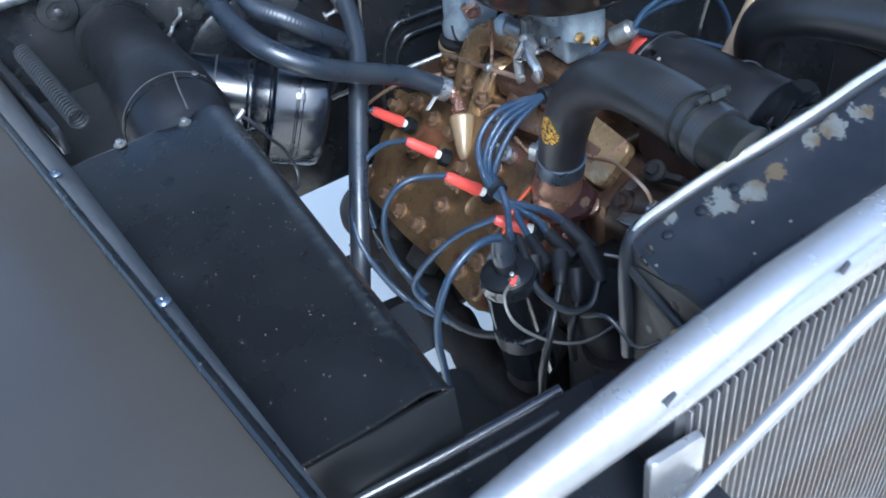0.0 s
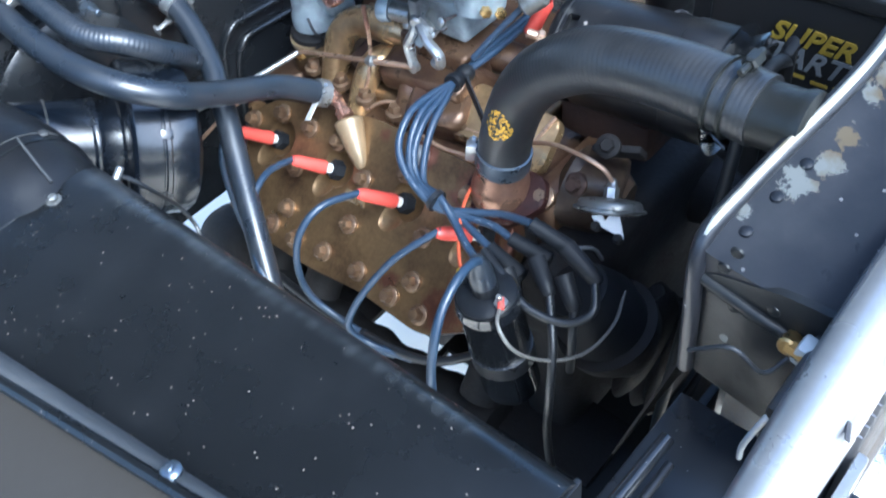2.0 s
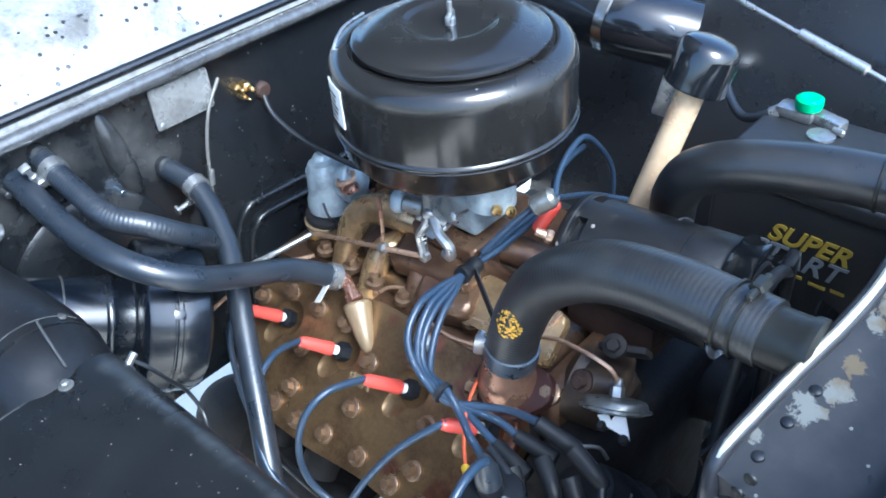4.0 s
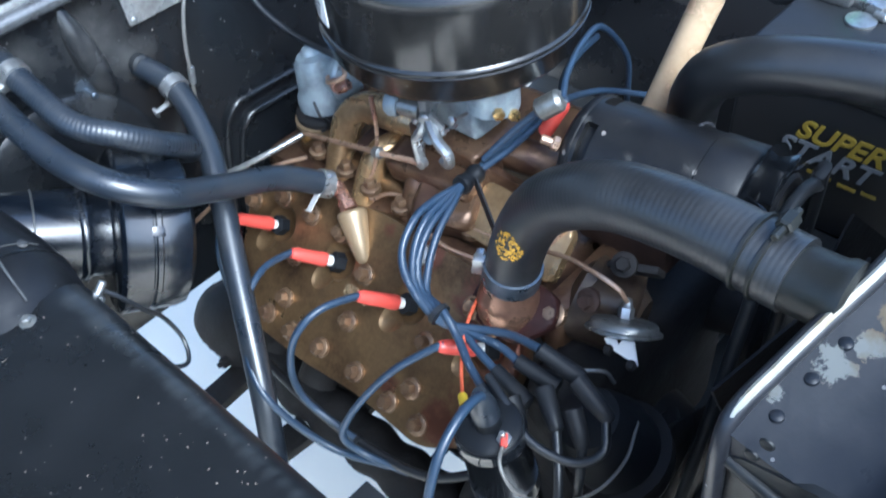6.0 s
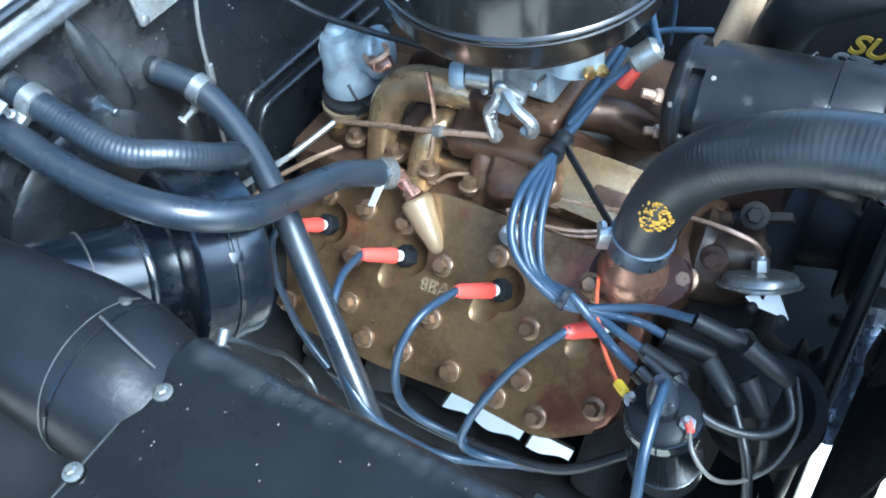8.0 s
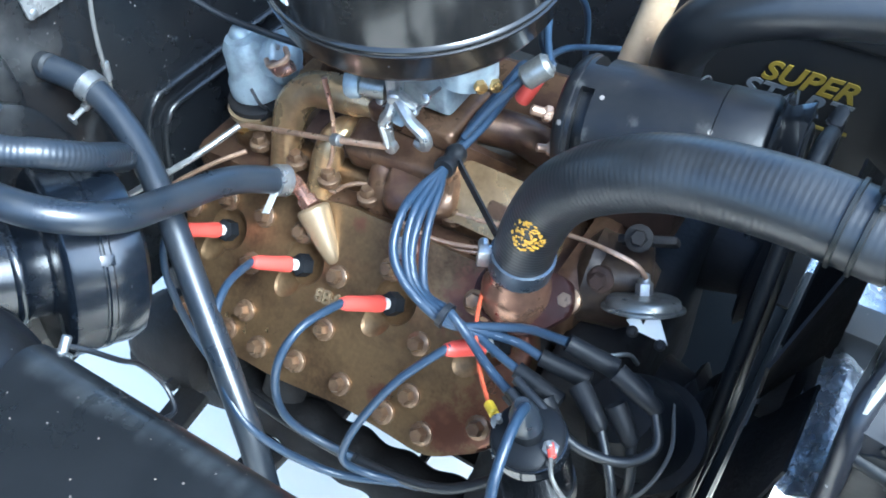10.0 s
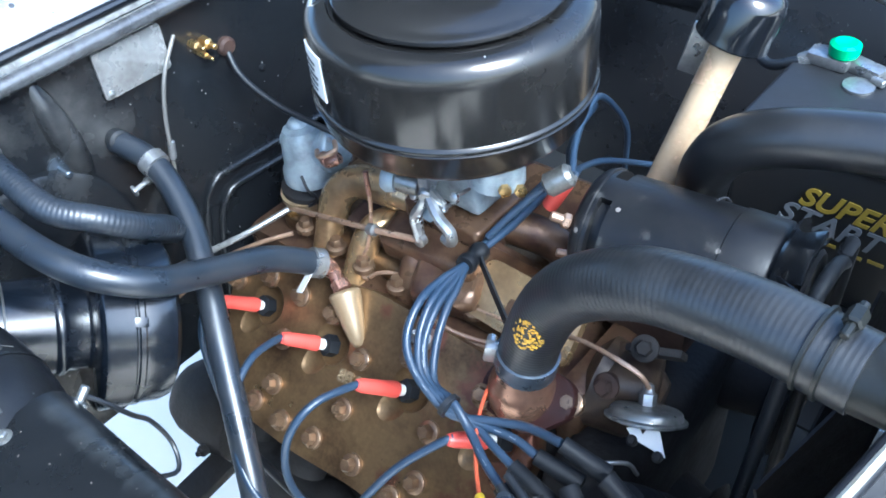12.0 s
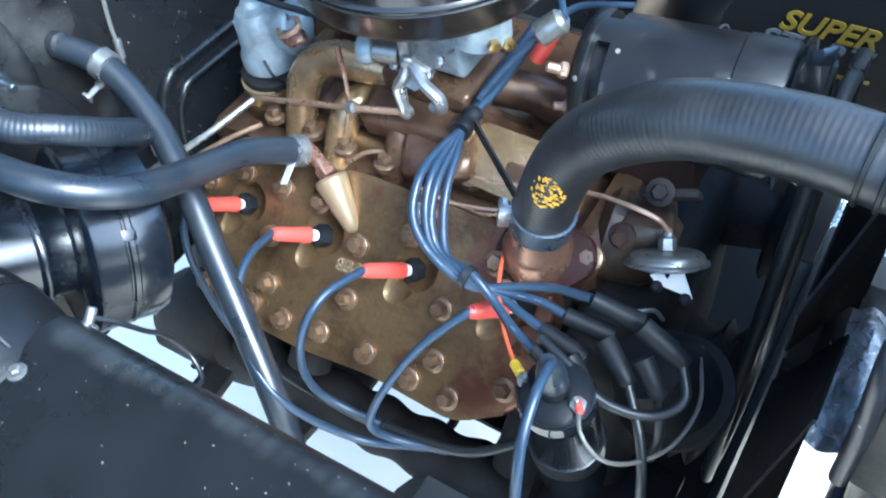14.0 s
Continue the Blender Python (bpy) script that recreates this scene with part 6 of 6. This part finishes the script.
part("casing", lathe([(0.06, 0.0), (0.165, 0.01), (0.170, 0.03), (0.165, 0.06), (0.13, 0.16), (0.08, 0.26), (0.05, 0.27)], along((-0.215, 0.015, 0.62), (-0.5, 0.015, 0.60)), 40), IRON, bell)
mount = thing("engine_mount", (-0.18, -0.28, 0.5), "dark iron engine mount bracket", "mount")
part("rear_arm", block((0.040, 0.20, 0.016), pose(-0.183, -0.335, 0.59, 0, 0, 4), 0.004), IRON, mount)
part("front_arm", block((0.042, 0.20, 0.016), pose(-0.064, -0.335, 0.59, 0, 0, -6), 0.004), IRON, mount)
splashguard = thing("splash_apron", (0.3, -0.32, 0.5), "black splash apron between engine and chassis rail", "splash apron")
part("panel", joined(slab([(0.114, -0.228), (0.100, -0.262), (0.070, -0.44), (0.513, -0.44), (0.513, -0.222)], 0.596, 0.604, None, 0), block((0.33, 0.12, 0.008), pose(0.348, -0.165, 0.590, -6, 0, 0), 0.003)), BAY, splashguard)
part("front_wall", block((0.008, 0.28, 0.33), pose(0.485, -0.33, 0.76), 0.003), BAY, splashguard)
cross = thing("front_crossmember", (0.33, 0.0, 0.4), "black steel front crossmember under the pulley", "crossmember")
part("beam", block((0.16, 0.80, 0.09), pose(0.325, 0.0, 0.47), 0.012), BAY, cross)
for x in (0.252, 0.398):
    part("flange_lip", block((0.010, 0.78, 0.014), pose(x, 0.0, 0.520), 0.003), BAY, cross)
for y in (-0.24, -0.12, 0.12, 0.24):
    part("bolt", hexbolt(pose(0.372, y, 0.5155), 0.008, 0.008, 0.012), IRON, cross)
timing = thing("timing_cover", (0.27, 0.0, 0.7), "dark oily timing cover and accessory bracket", "engine cover")
part("cover", block((0.07, 0.30, 0.30), pose(0.275, 0.0, 0.72), 0.025, 3), IRON, timing)
part("hub", lathe([(0.02, 0), (0.06, 0.005), (0.05, 0.04), (0.03, 0.045)], along((0.305, 0.0, 0.66), (0.36, 0.0, 0.66)), 28), IRON, timing)
for y in (-0.105, 0.125):
    wp = thing("pump_pulley", (0.37, y, 0.78), "black water pump pulley with a belt groove", "pulley", "pump pulleys")
    part("wheel", lathe([(0.02, 0), (0.055, 0.0), (0.062, 0.004), (0.052, 0.012), (0.062, 0.020), (0.055, 0.024), (0.02, 0.025)], along((0.355, y, 0.79), (0.40, y, 0.79)), 36), IRON, wp)
    part("pump_body", lathe([(0.03, 0), (0.05, 0.01), (0.045, 0.06), (0.03, 0.12)], along((0.235, y, 0.79), (0.36, y, 0.79)), 28), IRON, wp)
# Unseen dark sheet, added so the far ground does not show bright.
far_screen = thing("far_apron", (0.2, 0.45, 0.5), "black sheet added on the far side to hide the ground", "splash apron")
part("panel", block((0.665, 0.32, 0.008), pose(0.0625, 0.42, 0.608, 8, 0, 0), 0.003), BAY, far_screen)

gearbox = thing("gearbox", (-0.42, 0.06, 0.2), "sooty cast gearbox behind the bell housing", "gearbox")
part("casing", block((0.30, 0.16, 0.26), pose(-0.42, 0.06, 0.34), 0.03, 3), IRON, gearbox)

rail = thing("frame_rail", (0.1, -0.36, 0.42), "black steel chassis rail", "chassis rail")
part("rail", block((1.5, 0.06, 0.11), pose(0.15, -0.385, 0.45), 0.008), BAY, rail)
rail2 = thing("frame_rail", (0.1, 0.36, 0.42), "black steel chassis rail", "chassis rail")
part("rail", block((1.5, 0.06, 0.11), pose(0.15, 0.36, 0.45), 0.008), BAY, rail2)
splash = thing("splash_pan", (0.45, 0.22, 0.5), "crumpled bright sheet-metal splash pan below the fan", "splash pan")
part("pan", sheet(lambda u, v: Vector((0.36 + 0.26 * u, 0.09 + 0.70 * v, 0.46 + 0.012 * math.sin(23 * u + 9 * v) + 0.010 * math.sin(31 * v))), np.linspace(0, 1, 24), np.linspace(0, 1, 24), 0.002), FOIL, splash)
spring = thing("hinge_spring", (-0.13, -0.56, 1.10), "dark coil spring of the hood hinge", "spring")
coilpts = []
A, B = Vector((-0.215, -0.572, 1.105)), Vector((-0.040, -0.548, 1.095))
fr = along(A, B)
for k in range(0, 26 * 10 + 1):
    a = k * 2 * math.pi / 10
    coilpts.append(fr @ Vector((0.010 * math.cos(a), 0.010 * math.sin(a), (B - A).length * k / 260)))
part("spring", tube([tuple(p) for p in coilpts], 0.0016, 0, 6, smooth=False), BAY, spring)
shelf = thing("fender_shelf", (-0.12, -0.54, 0.99), "black inner fender shelf under the elbow pipe", "fender panel")
part("plate", block((0.36, 0.15, 0.006), pose(-0.094, -0.545, 1.006), 0.002), BAY, shelf)
part("web", block((0.30, 0.006, 0.40), pose(-0.125, -0.473, 0.80), 0.002), BAY, shelf)
hinge = thing("hood_hinge", (-0.2, -0.57, 1.05), "black hood hinge arm beside the firewall", "hinge")
part("arm", block((0.26, 0.010, 0.035), pose(-0.16, -0.590, 1.075, 0, -4, 8), 0.004), BLACK, hinge)

# ---- radiator fins ----
thin = block((0.004, 0.0011, 0.35), None, 0)
first = part("fin", thin, FIN, rad)
for k in range(81):
    y = -0.29 + 0.0072 * k
    ob = first if k == 0 else new("fin", first.data)
    ob.parent = rad
    ob.matrix_parent_inverse = rad.matrix_world.inverted()
    ob.scale = (1, 1, (bar_line(y).z - 0.73) / 0.35)
    ob.location = (0.6008, y, 0.72 + 0.175 * ob.scale.z)

# ---- small wires by the radiator ----
loop_wire = thing("wire_loop", (0.525, -0.29, 1.11), "thin dark wire loop beside the radiator tank", "wire")
part("wire", tube([(0.502, -0.300, 1.111), (0.525, -0.296, 1.128), (0.542, -0.286, 1.107), (0.549, -0.270, 1.109)], 0.0015, 24, 8), CORD, loop_wire)
hook = thing("hook_wire", (0.55, -0.30, 1.06), "bright bent hook wire beside the radiator tank", "wire")
part("wire", tube([(0.556, -0.296, 1.092), (0.554, -0.300, 1.085), (0.547, -0.300, 1.050), (0.547, -0.300, 1.034)], 0.002, 16, 8), TAG, hook)
